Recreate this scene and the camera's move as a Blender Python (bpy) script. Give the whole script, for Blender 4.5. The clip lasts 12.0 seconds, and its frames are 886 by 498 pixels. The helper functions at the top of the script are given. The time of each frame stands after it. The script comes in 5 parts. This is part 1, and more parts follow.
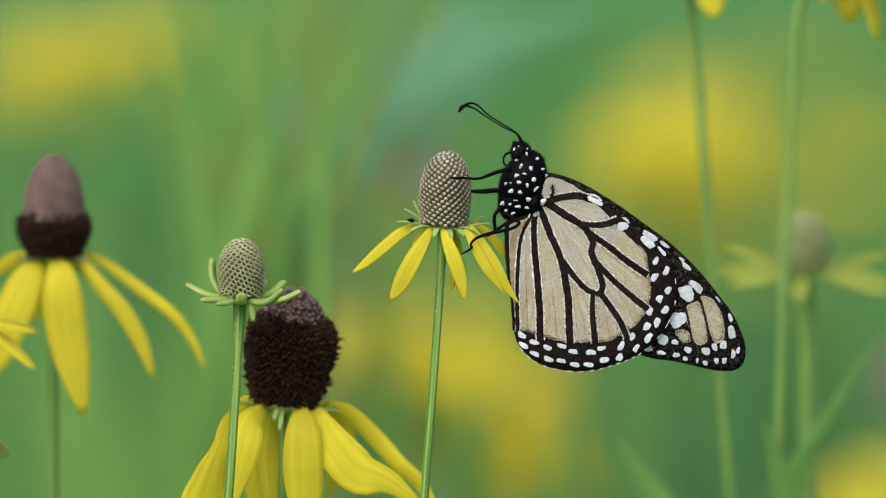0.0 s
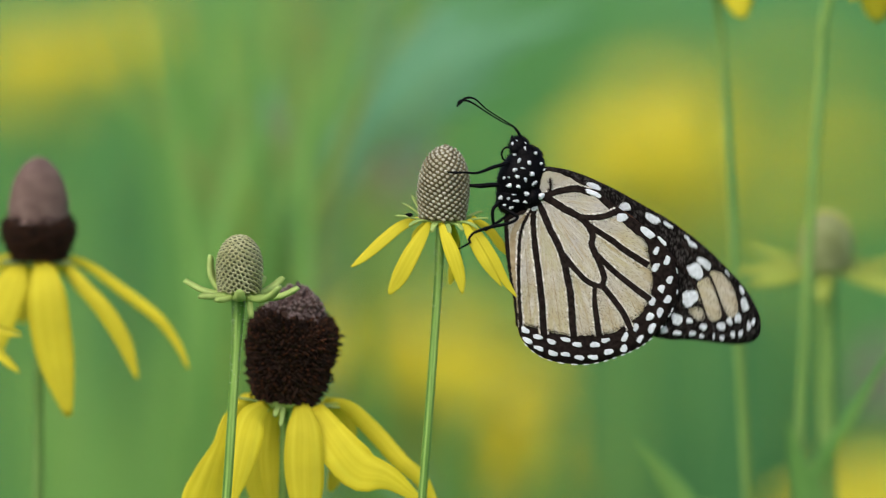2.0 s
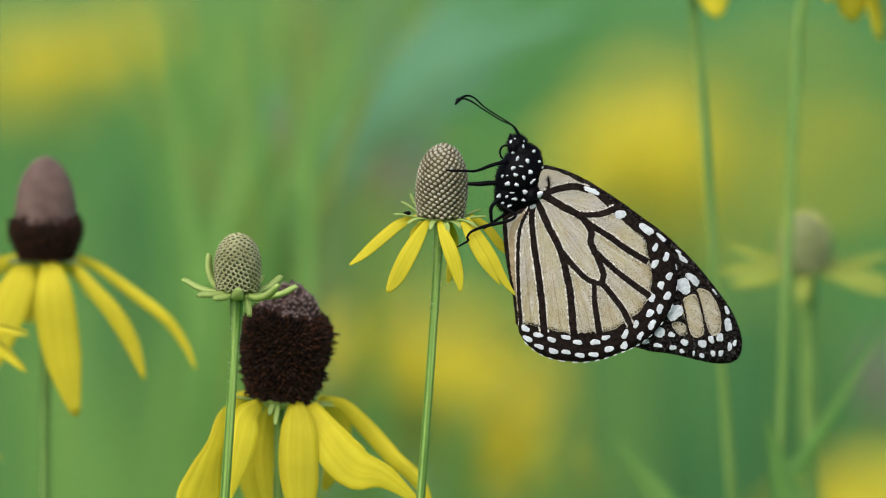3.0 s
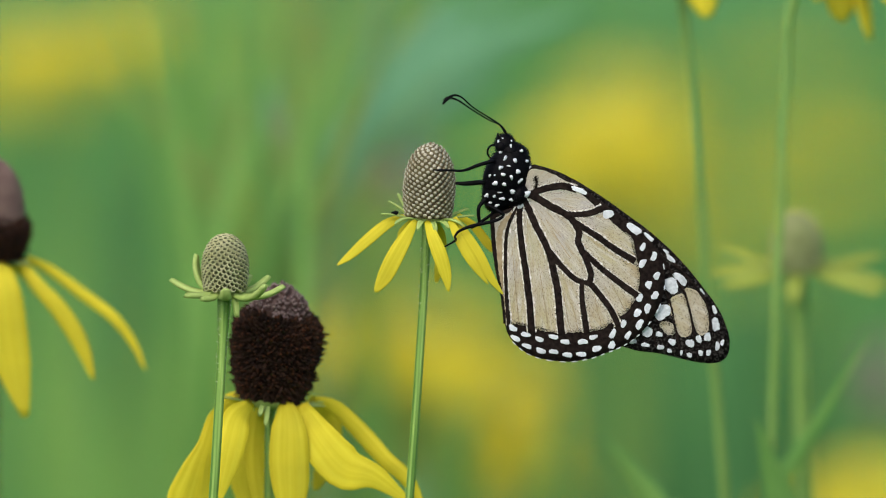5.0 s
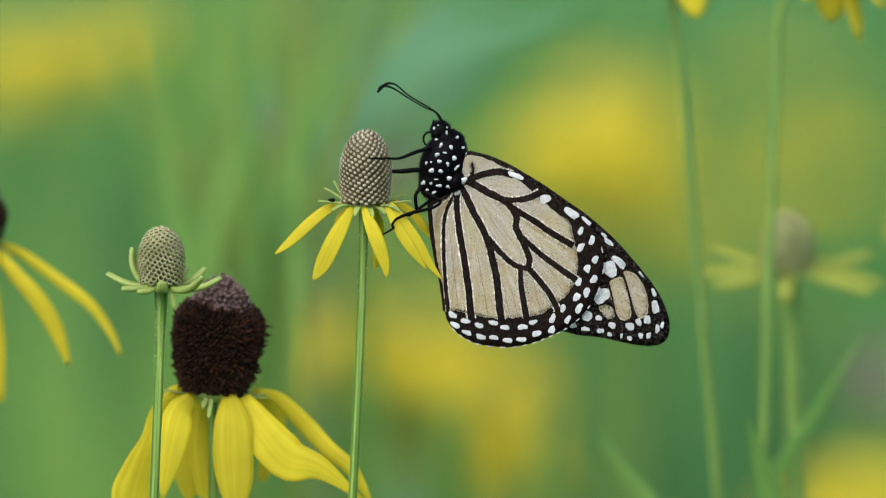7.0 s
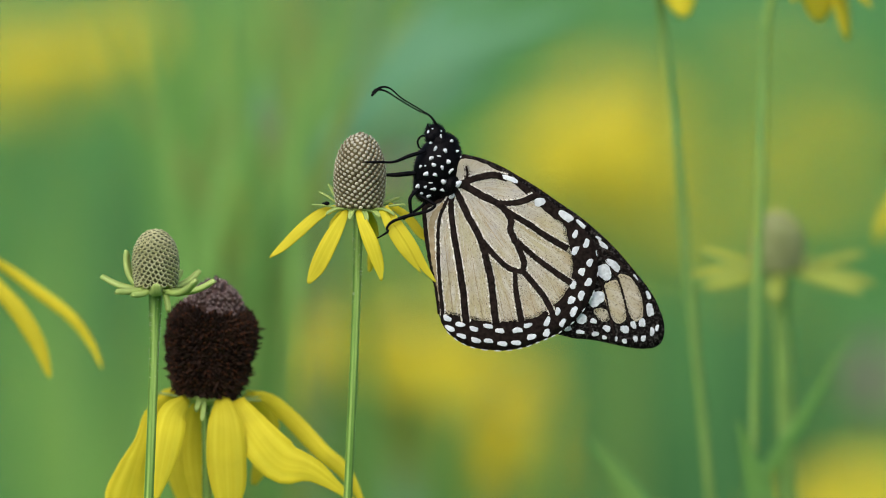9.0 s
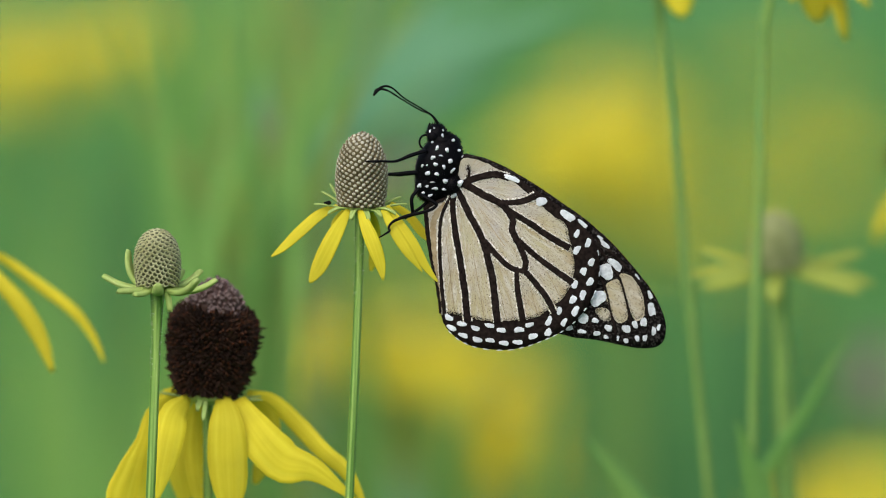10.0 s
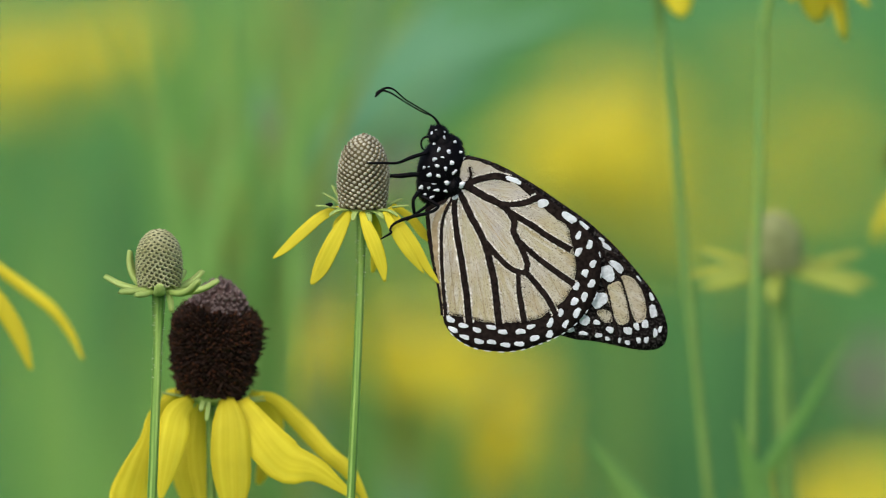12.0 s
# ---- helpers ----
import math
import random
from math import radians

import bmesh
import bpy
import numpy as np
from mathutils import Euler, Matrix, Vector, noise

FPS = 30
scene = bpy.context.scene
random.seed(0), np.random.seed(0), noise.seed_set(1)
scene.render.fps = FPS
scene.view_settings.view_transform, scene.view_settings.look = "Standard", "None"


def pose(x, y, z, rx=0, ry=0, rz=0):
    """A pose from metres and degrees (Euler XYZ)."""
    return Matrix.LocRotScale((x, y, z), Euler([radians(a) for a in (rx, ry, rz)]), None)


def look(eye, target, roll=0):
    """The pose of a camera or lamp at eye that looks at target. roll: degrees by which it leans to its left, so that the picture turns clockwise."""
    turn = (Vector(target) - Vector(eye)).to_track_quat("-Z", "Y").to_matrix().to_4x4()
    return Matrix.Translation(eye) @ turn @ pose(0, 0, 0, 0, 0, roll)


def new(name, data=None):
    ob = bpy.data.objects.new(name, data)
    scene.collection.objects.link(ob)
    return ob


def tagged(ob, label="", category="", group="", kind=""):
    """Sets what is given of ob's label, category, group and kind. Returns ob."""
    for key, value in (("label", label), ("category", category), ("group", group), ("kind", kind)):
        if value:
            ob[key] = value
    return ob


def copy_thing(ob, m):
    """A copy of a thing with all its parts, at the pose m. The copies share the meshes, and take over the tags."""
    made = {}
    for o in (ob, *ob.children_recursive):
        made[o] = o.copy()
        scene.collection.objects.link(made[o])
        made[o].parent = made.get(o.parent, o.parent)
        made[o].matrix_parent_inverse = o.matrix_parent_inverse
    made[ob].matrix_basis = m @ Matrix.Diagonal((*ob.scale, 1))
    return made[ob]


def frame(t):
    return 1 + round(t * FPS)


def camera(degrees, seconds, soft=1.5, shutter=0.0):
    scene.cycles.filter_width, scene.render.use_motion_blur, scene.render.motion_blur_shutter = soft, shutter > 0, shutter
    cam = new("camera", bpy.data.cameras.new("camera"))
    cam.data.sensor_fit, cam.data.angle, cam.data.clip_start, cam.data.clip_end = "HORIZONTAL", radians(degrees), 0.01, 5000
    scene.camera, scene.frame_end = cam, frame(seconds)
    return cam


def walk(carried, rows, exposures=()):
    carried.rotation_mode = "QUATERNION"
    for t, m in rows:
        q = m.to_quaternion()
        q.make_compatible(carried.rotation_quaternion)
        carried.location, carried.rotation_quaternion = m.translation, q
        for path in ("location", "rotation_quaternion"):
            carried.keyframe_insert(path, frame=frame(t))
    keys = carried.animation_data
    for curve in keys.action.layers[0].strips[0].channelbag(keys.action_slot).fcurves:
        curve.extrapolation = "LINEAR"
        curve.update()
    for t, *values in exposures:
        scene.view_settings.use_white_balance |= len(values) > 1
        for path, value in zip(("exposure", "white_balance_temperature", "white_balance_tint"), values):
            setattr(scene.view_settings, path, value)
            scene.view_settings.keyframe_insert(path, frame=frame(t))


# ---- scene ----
# ---------------------------------------------------------------- camera
# A long lens on a tripod: the frame is 16 cm wide at the butterfly, 1.832 m away.
FAR = 1.832
TILT = 4.0
EYE = (0.0, -FAR, 1.0 + FAR * math.tan(radians(TILT)))
cam = camera(5.0, 12.0, soft=1.0, shutter=0.4)
cam.data.dof.use_dof = True
cam.data.dof.focus_distance = 1.830
cam.data.dof.aperture_fstop = 7.4
cam.data.dof.aperture_blades = 9
STAND = pose(EYE[0], EYE[1], EYE[2], 90 - TILT, 0, 0)
walk(cam, [(0.0, STAND), (12.0, STAND)])


def at(u, v, y=0.0):
    """A place u mm right of and v mm above the line of sight, told at the butterfly's distance, y metres behind it."""
    s = (FAR + y) / FAR
    return Vector((u * 0.001 * s, y, 1.0 + v * 0.001 * s - y * math.tan(radians(TILT))))


# ---------------------------------------------------------------- light
world = bpy.data.worlds.new("world")
scene.world = world
world.use_nodes = True
wn = world.node_tree.nodes
sky = wn.new("ShaderNodeTexSky")
sky.sky_type = "NISHITA"
sky.sun_disc = False
sky.sun_elevation = radians(48)
sky.sun_rotation = radians(205)
sky.air_density, sky.dust_density, sky.ozone_density = 1.0, 4.0, 1.0
wn["Background"].inputs[1].default_value = 0.15
world.node_tree.links.new(sky.outputs[0], wn["Background"].inputs[0])

sun_data = bpy.data.lights.new("sun", "SUN")
sun_data.energy = 1.1
sun_data.angle = radians(75)
sun_data.color = (1.0, 0.96, 0.88)
sun = new("sun", sun_data)
sun.matrix_world = look((-1.2, -2.6, 3.2), (0, 0, 0))
scene.view_settings.exposure = 0.25


# ---------------------------------------------------------------- materials
def material(name, low, high, scale=900.0, rough=0.6, bump=0.0, through_light=0.0, uv=None, fine=0.0, ramp=(0.3, 0.7), sheen=0.0, spec=0.4):
    """Two tones mixed by noise at one scale and broken up at a second one; uv stretches the grain along a leaf."""
    m = bpy.data.materials.new(name)
    m.use_nodes = True
    n, l = m.node_tree.nodes, m.node_tree.links
    b = n["Principled BSDF"]
    b.inputs["Roughness"].default_value = rough
    b.inputs["Specular IOR Level"].default_value = spec
    co = n.new("ShaderNodeTexCoord")
    mp = n.new("ShaderNodeMapping")
    if uv:
        l.new(co.outputs["UV"], mp.inputs[0])
        mp.inputs["Scale"].default_value = (uv[0], uv[1], 1)
    else:
        l.new(co.outputs["Object"], mp.inputs[0])
        mp.inputs["Scale"].default_value = (scale, scale, scale)
    t = n.new("ShaderNodeTexNoise")
    t.inputs["Scale"].default_value = 1.0
    t.inputs["Detail"].default_value = 5
    l.new(mp.outputs[0], t.inputs["Vector"])
    r = n.new("ShaderNodeValToRGB")
    r.color_ramp.elements[0].position, r.color_ramp.elements[1].position = ramp
    r.color_ramp.elements[0].color = (*low, 1)
    r.color_ramp.elements[1].color = (*high, 1)
    l.new(t.outputs["Fac"], r.inputs[0])
    t2 = n.new("ShaderNodeTexNoise")
    t2.inputs["Scale"].default_value = 140.0
    t2.inputs["Detail"].default_value = 3
    l.new(co.outputs["Object"], t2.inputs["Vector"])
    oi = n.new("ShaderNodeObjectInfo")
    add = n.new("ShaderNodeMath")
    add.operation = "MULTIPLY_ADD"
    add.inputs[1].default_value = 0.35
    l.new(t2.outputs["Fac"], add.inputs[0])
    sc = n.new("ShaderNodeMath")
    sc.operation = "MULTIPLY_ADD"
    sc.inputs[1].default_value = 0.16
    sc.inputs[2].default_value = 0.74
    l.new(oi.outputs["Random"], sc.inputs[0])
    l.new(sc.outputs[0], add.inputs[2])
    hsv = n.new("ShaderNodeHueSaturation")
    l.new(add.outputs[0], hsv.inputs["Value"])
    l.new(r.outputs[0], hsv.inputs["Color"])
    l.new(hsv.outputs[0], b.inputs["Base Color"])
    if bump:
        bp = n.new("ShaderNodeBump")
        bp.inputs["Strength"].default_value = bump
        bp.inputs["Distance"].default_value = 0.0002
        l.new(t.outputs["Fac"], bp.inputs["Height"])
        l.new(bp.outputs[0], b.inputs["Normal"])
    if sheen:
        b.inputs["Sheen Weight"].default_value = sheen
    if through_light:
        tr = n.new("ShaderNodeBsdfTranslucent")
        l.new(hsv.outputs[0], tr.inputs["Color"])
        mx = n.new("ShaderNodeMixShader")
        mx.inputs[0].default_value = through_light
        l.new(b.outputs[0], mx.inputs[1])
        l.new(tr.outputs[0], mx.inputs[2])
        l.new(mx.outputs[0], n["Material Output"].inputs[0])
    return m


YELLOW = material("petal_yellow", (0.68, 0.59, 0.022), (0.81, 0.735, 0.060), uv=(7, 0.5), rough=0.7, bump=0.2, through_light=0.3, spec=0.2)
OLD_YELLOW = material("petal_old_yellow", (0.62, 0.55, 0.03), (0.74, 0.69, 0.05), uv=(9, 0.7), rough=0.6, bump=0.4, through_light=0.3)
LIME = material("ray_lime", (0.30, 0.40, 0.06), (0.45, 0.53, 0.09), uv=(6, 0.8), rough=0.6, bump=0.3, through_light=0.3)
STEM = material("stem_green", (0.10, 0.235, 0.035), (0.34, 0.52, 0.13), ramp=(0.40, 0.60), uv=(6, 0.30), rough=0.5, bump=0.5)
STEM_DULL = material("stem_dull_green", (0.10, 0.22, 0.045), (0.21, 0.34, 0.09), uv=(16, 0.5), rough=0.5, bump=0.5)
STEM_PALE = material("stem_pale_green", (0.15, 0.29, 0.06), (0.24, 0.40, 0.10), uv=(7, 2.5), rough=0.5, bump=0.3)
BRACT = material("bract_green", (0.27, 0.41, 0.09), (0.48, 0.61, 0.20), uv=(4, 1.2), rough=0.5, bump=0.3, through_light=0.15)
BRACT_DULL = material("bract_dull_green", (0.13, 0.22, 0.08), (0.25, 0.36, 0.15), uv=(4, 1.2), rough=0.6, bump=0.3)
LEAF = material("leaf_green", (0.13, 0.34, 0.07), (0.24, 0.50, 0.12), uv=(8, 1.0), rough=0.5, bump=0.3, through_light=0.35)
LEAF_BRIGHT = material("leaf_bright_green", (0.21, 0.47, 0.10), (0.31, 0.57, 0.155), uv=(8, 1.0), rough=0.5, bump=0.3, through_light=0.35)
OLIVE = material("leaf_olive", (0.20, 0.33, 0.07), (0.34, 0.46, 0.12), uv=(8, 1.0), rough=0.55, bump=0.3, through_light=0.35)
DEEP = material("leaf_deep_green", (0.06, 0.22, 0.07), (0.12, 0.34, 0.11), uv=(8, 1.0), rough=0.55, bump=0.3, through_light=0.3)
TEAL = material("leaf_blue_green", (0.17, 0.45, 0.23), (0.28, 0.58, 0.36), uv=(8, 1.0), rough=0.55, bump=0.3, through_light=0.35)
HAIR_WHITE = material("stem_hair_white", (0.6, 0.68, 0.5), (0.75, 0.8, 0.65), rough=0.5, through_light=0.3)
FLORET_GAP = material("floret_gap_brown", (0.04, 0.030, 0.020), (0.09, 0.068, 0.045), scale=1500, rough=0.8)
FLORET_TIP = material("floret_tip_tan", (0.31, 0.29, 0.20), (0.53, 0.52, 0.43), scale=420, rough=0.6)
FLORET_SIDE = material("floret_side_olive", (0.10, 0.08, 0.036), (0.22, 0.19, 0.105), scale=420, rough=0.7)
FLORET_GREEN = material("floret_gap_green", (0.055, 0.06, 0.025), (0.11, 0.12, 0.05), scale=1500, rough=0.8)
FLORET_PALE = material("floret_tip_pale", (0.37, 0.38, 0.17), (0.60, 0.60, 0.37), scale=420, rough=0.6)
FLORET_LEAF = material("floret_leaf_green", (0.24, 0.29, 0.11), (0.42, 0.46, 0.22), scale=420, rough=0.6)
DARK = material("seed_dark_brown", (0.012, 0.006, 0.004), (0.040, 0.018, 0.010), scale=500, rough=0.75, spec=0.2)
RUST = material("seed_rust_brown", (0.045, 0.014, 0.006), (0.085, 0.028, 0.010), scale=800, rough=0.7, spec=0.2)
PLUM = material("dome_plum_brown", (0.035, 0.018, 0.016), (0.09, 0.048, 0.042), scale=600, rough=0.65)
PLUM_TIP = material("dome_plum_tip", (0.10, 0.068, 0.068), (0.24, 0.175, 0.165), scale=600, rough=0.6)
DOME = material("dome_brown_pink", (0.14, 0.088, 0.075), (0.24, 0.165, 0.145), scale=350, rough=0.75, bump=0.3)
DRY = material("dome_dry_mauve", (0.17, 0.12, 0.12), (0.28, 0.21, 0.21), scale=350, rough=0.8, bump=0.3)
BODY = material("body_black", (0.0012, 0.0012, 0.0018), (0.004, 0.004, 0.006), scale=900, rough=0.5, spec=0.06)
WING_BLACK = material("wing_black", (0.005, 0.0035, 0.0035), (0.026, 0.018, 0.016), scale=1500, rough=0.8, spec=0.05)
FORE_BLACK = material("wing_black_dusted", (0.004, 0.003, 0.003), (0.09, 0.08, 0.078), scale=2200, rough=0.8, spec=0.05, ramp=(0.50, 0.78))
WING_BROWN = material("wing_brown_orange", (0.10, 0.035, 0.015), (0.22, 0.08, 0.03), scale=700, rough=0.7)
WING_TAN = material("wing_fold_tan", (0.30, 0.22, 0.12), (0.46, 0.37, 0.24), scale=900, rough=0.7)
WHITE = material("scale_white", (0.56, 0.595, 0.66), (0.75, 0.79, 0.86), scale=1200, rough=0.6)
WHITE_DUSTED = material("scale_white_dusted", (0.46, 0.49, 0.55), (0.74, 0.78, 0.85), scale=1600, rough=0.6)


def wing_cream():
    """Cream wing scales: yellower and pinker patches, pale streaks and dark dust in lines that run out from the wing root."""
    m = material("wing_cream", (0.54, 0.50, 0.335), (0.51, 0.48, 0.465), scale=110, rough=0.75, through_light=0.12, ramp=(0.40, 0.60), spec=0.15)
    n, l = m.node_tree.nodes, m.node_tree.links
    b = n["Principled BSDF"]
    src = b.inputs["Base Color"].links[0].from_socket
    co = n["Texture Coordinate"]
    xyz = n.new("ShaderNodeSeparateXYZ")
    l.new(co.outputs["Object"], xyz.inputs[0])
    ang = n.new("ShaderNodeMath")
    ang.operation = "ARCTAN2"
    l.new(xyz.outputs["Z"], ang.inputs[0])
    l.new(xyz.outputs["X"], ang.inputs[1])
    far = n.new("ShaderNodeVectorMath")
    far.operation = "LENGTH"
    l.new(co.outputs["Object"], far.inputs[0])
    polar = n.new("ShaderNodeCombineXYZ")
    l.new(ang.outputs[0], polar.inputs[0])
    l.new(far.outputs["Value"], polar.inputs[1])

    def layer(below, across, along, lo, hi, colour, most=1.0, detail=5):
        mp = n.new("ShaderNodeMapping")
        mp.inputs["Scale"].default_value = (across, along, 1)
        l.new(polar.outputs[0], mp.inputs[0])
        t = n.new("ShaderNodeTexNoise")
        t.inputs["Scale"].default_value = 1.0
        t.inputs["Detail"].default_value = detail
        l.new(mp.outputs[0], t.inputs["Vector"])
        r = n.new("ShaderNodeValToRGB")
        r.color_ramp.elements[0].position, r.color_ramp.elements[1].position = lo, hi
        r.color_ramp.elements[1].color = (most, most, most, 1)
        l.new(t.outputs["Fac"], r.inputs[0])
        mix = n.new("ShaderNodeMixRGB")
        mix.inputs[2].default_value = (*colour, 1)
        l.new(r.outputs[0], mix.inputs[0])
        l.new(below, mix.inputs[1])
        return mix.outputs[0]

    out = n.new("ShaderNodeMapRange")
    out.inputs["From Min"].default_value, out.inputs["From Max"].default_value = 0.012, 0.027
    out.inputs["To Max"].default_value = 0.55
    l.new(far.outputs["Value"], out.inputs["Value"])
    tan = n.new("ShaderNodeMixRGB")
    tan.inputs[2].default_value = (0.545, 0.46, 0.28, 1)
    l.new(out.outputs[0], tan.inputs[0])
    l.new(src, tan.inputs[1])
    top = layer(tan.outputs[0], 26, 160, 0.45, 0.70, (0.66, 0.63, 0.56))
    top = layer(top, 14, 260, 0.50, 0.70, (0.42, 0.31, 0.17), 0.6)
    top = layer(top, 150, 1500, 0.52, 0.74, (0.20, 0.145, 0.09), 0.8, 8)
    top = layer(top, 110, 2600, 0.59, 0.68, (0.06, 0.04, 0.03), 0.85, 3)
    l.new(top, b.inputs["Base Color"])
    return m


CREAM = wing_cream()
CREAM_PALE = material("wing_pale_scales", (0.44, 0.39, 0.30), (0.86, 0.84, 0.82), scale=2400, rough=0.7, ramp=(0.40, 0.62))


def ground_material():
    m = material("meadow_ground", (0.05, 0.20, 0.06), (0.15, 0.36, 0.11), scale=2.0, rough=0.9)
    return m


GROUND = ground_material()
GRASS = material("meadow_grass", (0.08, 0.29, 0.076), (0.19, 0.46, 0.128), scale=1.2, rough=0.55, through_light=0.35)


# ---------------------------------------------------------------- mesh tools
def part(name, bm, mats, parent=None, label="", smooth=True):
    me = bpy.data.meshes.new(name)
    bm.normal_update()
    bm.to_mesh(me)
    bm.free()
    for m in mats if isinstance(mats, (list, tuple)) else (mats,):
        me.materials.append(m)
    if smooth:
        me.polygons.foreach_set("use_smooth", [True] * len(me.polygons))
    ob = new(name, me)
    if parent:
        ob.parent = parent
    if label:
        tagged(ob, label)
    return ob


def smooth_path(pts, n):
    """n points along a Catmull-Rom curve through pts."""
    pts = [Vector(p) for p in pts]
    pts = [2 * pts[0] - pts[1]] + pts + [2 * pts[-1] - pts[-2]]
    out = []
    spans = len(pts) - 3
    for i in range(n):
        s = min(i / (n - 1) * spans, spans - 1e-6)
        k, f = int(s), s - int(s)
        a, b, c, d = pts[k:k + 4]
        out.append(0.5 * (2 * b + (c - a) * f + (2 * a - 5 * b + 4 * c - d) * f * f + (3 * b - a - 3 * c + d) * f ** 3))
    return out


def ring_loop(pts, n):
    """n points round a closed Catmull-Rom curve."""
    pts = [Vector(p) for p in pts]
    m = len(pts)
    out = []
    for i in range(n):
        s = i / n * m
        k, f = int(s), s - int(s)
        a, b, c, d = (pts[(k + j - 1) % m] for j in range(4))
        out.append(0.5 * (2 * b + (c - a) * f + (2 * a - 5 * b + 4 * c - d) * f * f + (3 * b - a - 3 * c + d) * f ** 3))
    return out


def tube(bm, pts, radii, sides=8, mat=0, ribs=0.0):
    """A tapered tube along pts, closed at both ends."""
    uv = bm.loops.layers.uv.verify()
    rings = []
    for i, p in enumerate(pts):
        d = (pts[min(i + 1, len(pts) - 1)] - pts[max(i - 1, 0)]).normalized()
        a = d.orthogonal().normalized() if i == 0 else (rings[-1][1] - d * rings[-1][1].dot(d)).normalized()
        b = d.cross(a)
        ring = []
        for k in range(sides):
            w = 2 * math.pi * k / sides
            r = radii[i] * (1 + (ribs if k % 2 else -ribs))
            ring.append(bm.verts.new(p + (a * math.cos(w) + b * math.sin(w)) * r))
        rings.append((ring, a))
    for i in range(len(rings) - 1):
        lo, hi = rings[i][0], rings[i + 1][0]
        for k in range(sides):
            j = (k + 1) % sides
            f = bm.faces.new((lo[k], lo[j], hi[j], hi[k]))
            f.material_index = mat
            for loop, (s, t) in zip(f.loops, ((k, i), (k + 1, i), (k + 1, i + 1), (k, i + 1))):
                loop[uv].uv = (s / sides, t / (len(rings) - 1) * 8)
    for ring, flip in ((rings[0][0], True), (rings[-1][0], False)):
        f = bm.faces.new(ring[::-1] if flip else ring)
        f.material_index = mat


def egg(bm, centre, axes, rot=None, segs=20, rings=12, mat=0):
    """An ellipsoid, turned by rot."""
    rot = rot or Matrix.Identity(3)
    rows = []
    for i in range(1, rings):
        w = math.pi * i / rings
        rows.append([bm.verts.new(Vector(centre) + rot @ Vector((axes[0] * math.sin(w) * math.cos(2 * math.pi * k / segs), axes[1] * math.sin(w) * math.sin(2 * math.pi * k / segs), axes[2] * math.cos(w)))) for k in range(segs)])
    top = bm.verts.new(Vector(centre) + rot @ Vector((0, 0, axes[2])))
    low = bm.verts.new(Vector(centre) + rot @ Vector((0, 0, -axes[2])))
    for k in range(segs):
        j = (k + 1) % segs
        fs = [bm.faces.new((top, rows[0][k], rows[0][j])), bm.faces.new((low, rows[-1][j], rows[-1][k]))]
        for a, b in zip(rows, rows[1:]):
            fs.append(bm.faces.new((a[k], b[k], b[j], a[j])))
        for f in fs:
            f.material_index = mat


def spike(bm, p, d, length, radius, sides=4, mat=0, mat_tip=None, waist=0.55):
    """A small blunt spike on p along d: a foot ring, a waist and a point."""
    d = d.normalized()
    a = d.orthogonal().normalized()
    b = d.cross(a)
    w0 = random.random() * 6.28
    lo, mid = [], []
    for k in range(sides):
        w = w0 + 2 * math.pi * k / sides
        c = a * math.cos(w) + b * math.sin(w)
        lo.append(bm.verts.new(p + c * radius))
        mid.append(bm.verts.new(p + c * radius * waist + d * length * 0.6))
    tip = bm.verts.new(p + d * length)
    for k in range(sides):
        j = (k + 1) % sides
        f = bm.faces.new((lo[k], lo[j], mid[j], mid[k]))
        f.material_index = mat
        f = bm.faces.new((mid[k], mid[j], tip))
        f.material_index = mat if mat_tip is None else mat_tip


def tooth(bm, p, n, radius, length, side, tip):
    """A chaffy floret scale: six-sided, leaning up, its blunt top paler than its flanks."""
    a = Vector((-n.y, n.x, 0.0))
    a = a.normalized() if a.length > 1e-4 else Vector((1, 0, 0))
    b = n.cross(a)
    low, mid = [], []
    for k in range(6):
        c, w = math.cos(math.pi * k / 3), math.sin(math.pi * k / 3)
        low.append(bm.verts.new(p + (a * c + b * w) * radius))
        mid.append(bm.verts.new(p + (a * (c * 0.80) + b * (w * 0.62 + 0.42)) * radius + n * (length * (0.72 + 0.14 * w))))
    top = bm.verts.new(p + b * (radius * 0.62) + n * length)
    for k in range(6):
        j = (k + 1) % 6
        bm.faces.new((low[k], low[j], mid[j], mid[k])).material_index = side
        bm.faces.new((mid[k], mid[j], top)).material_index = tip


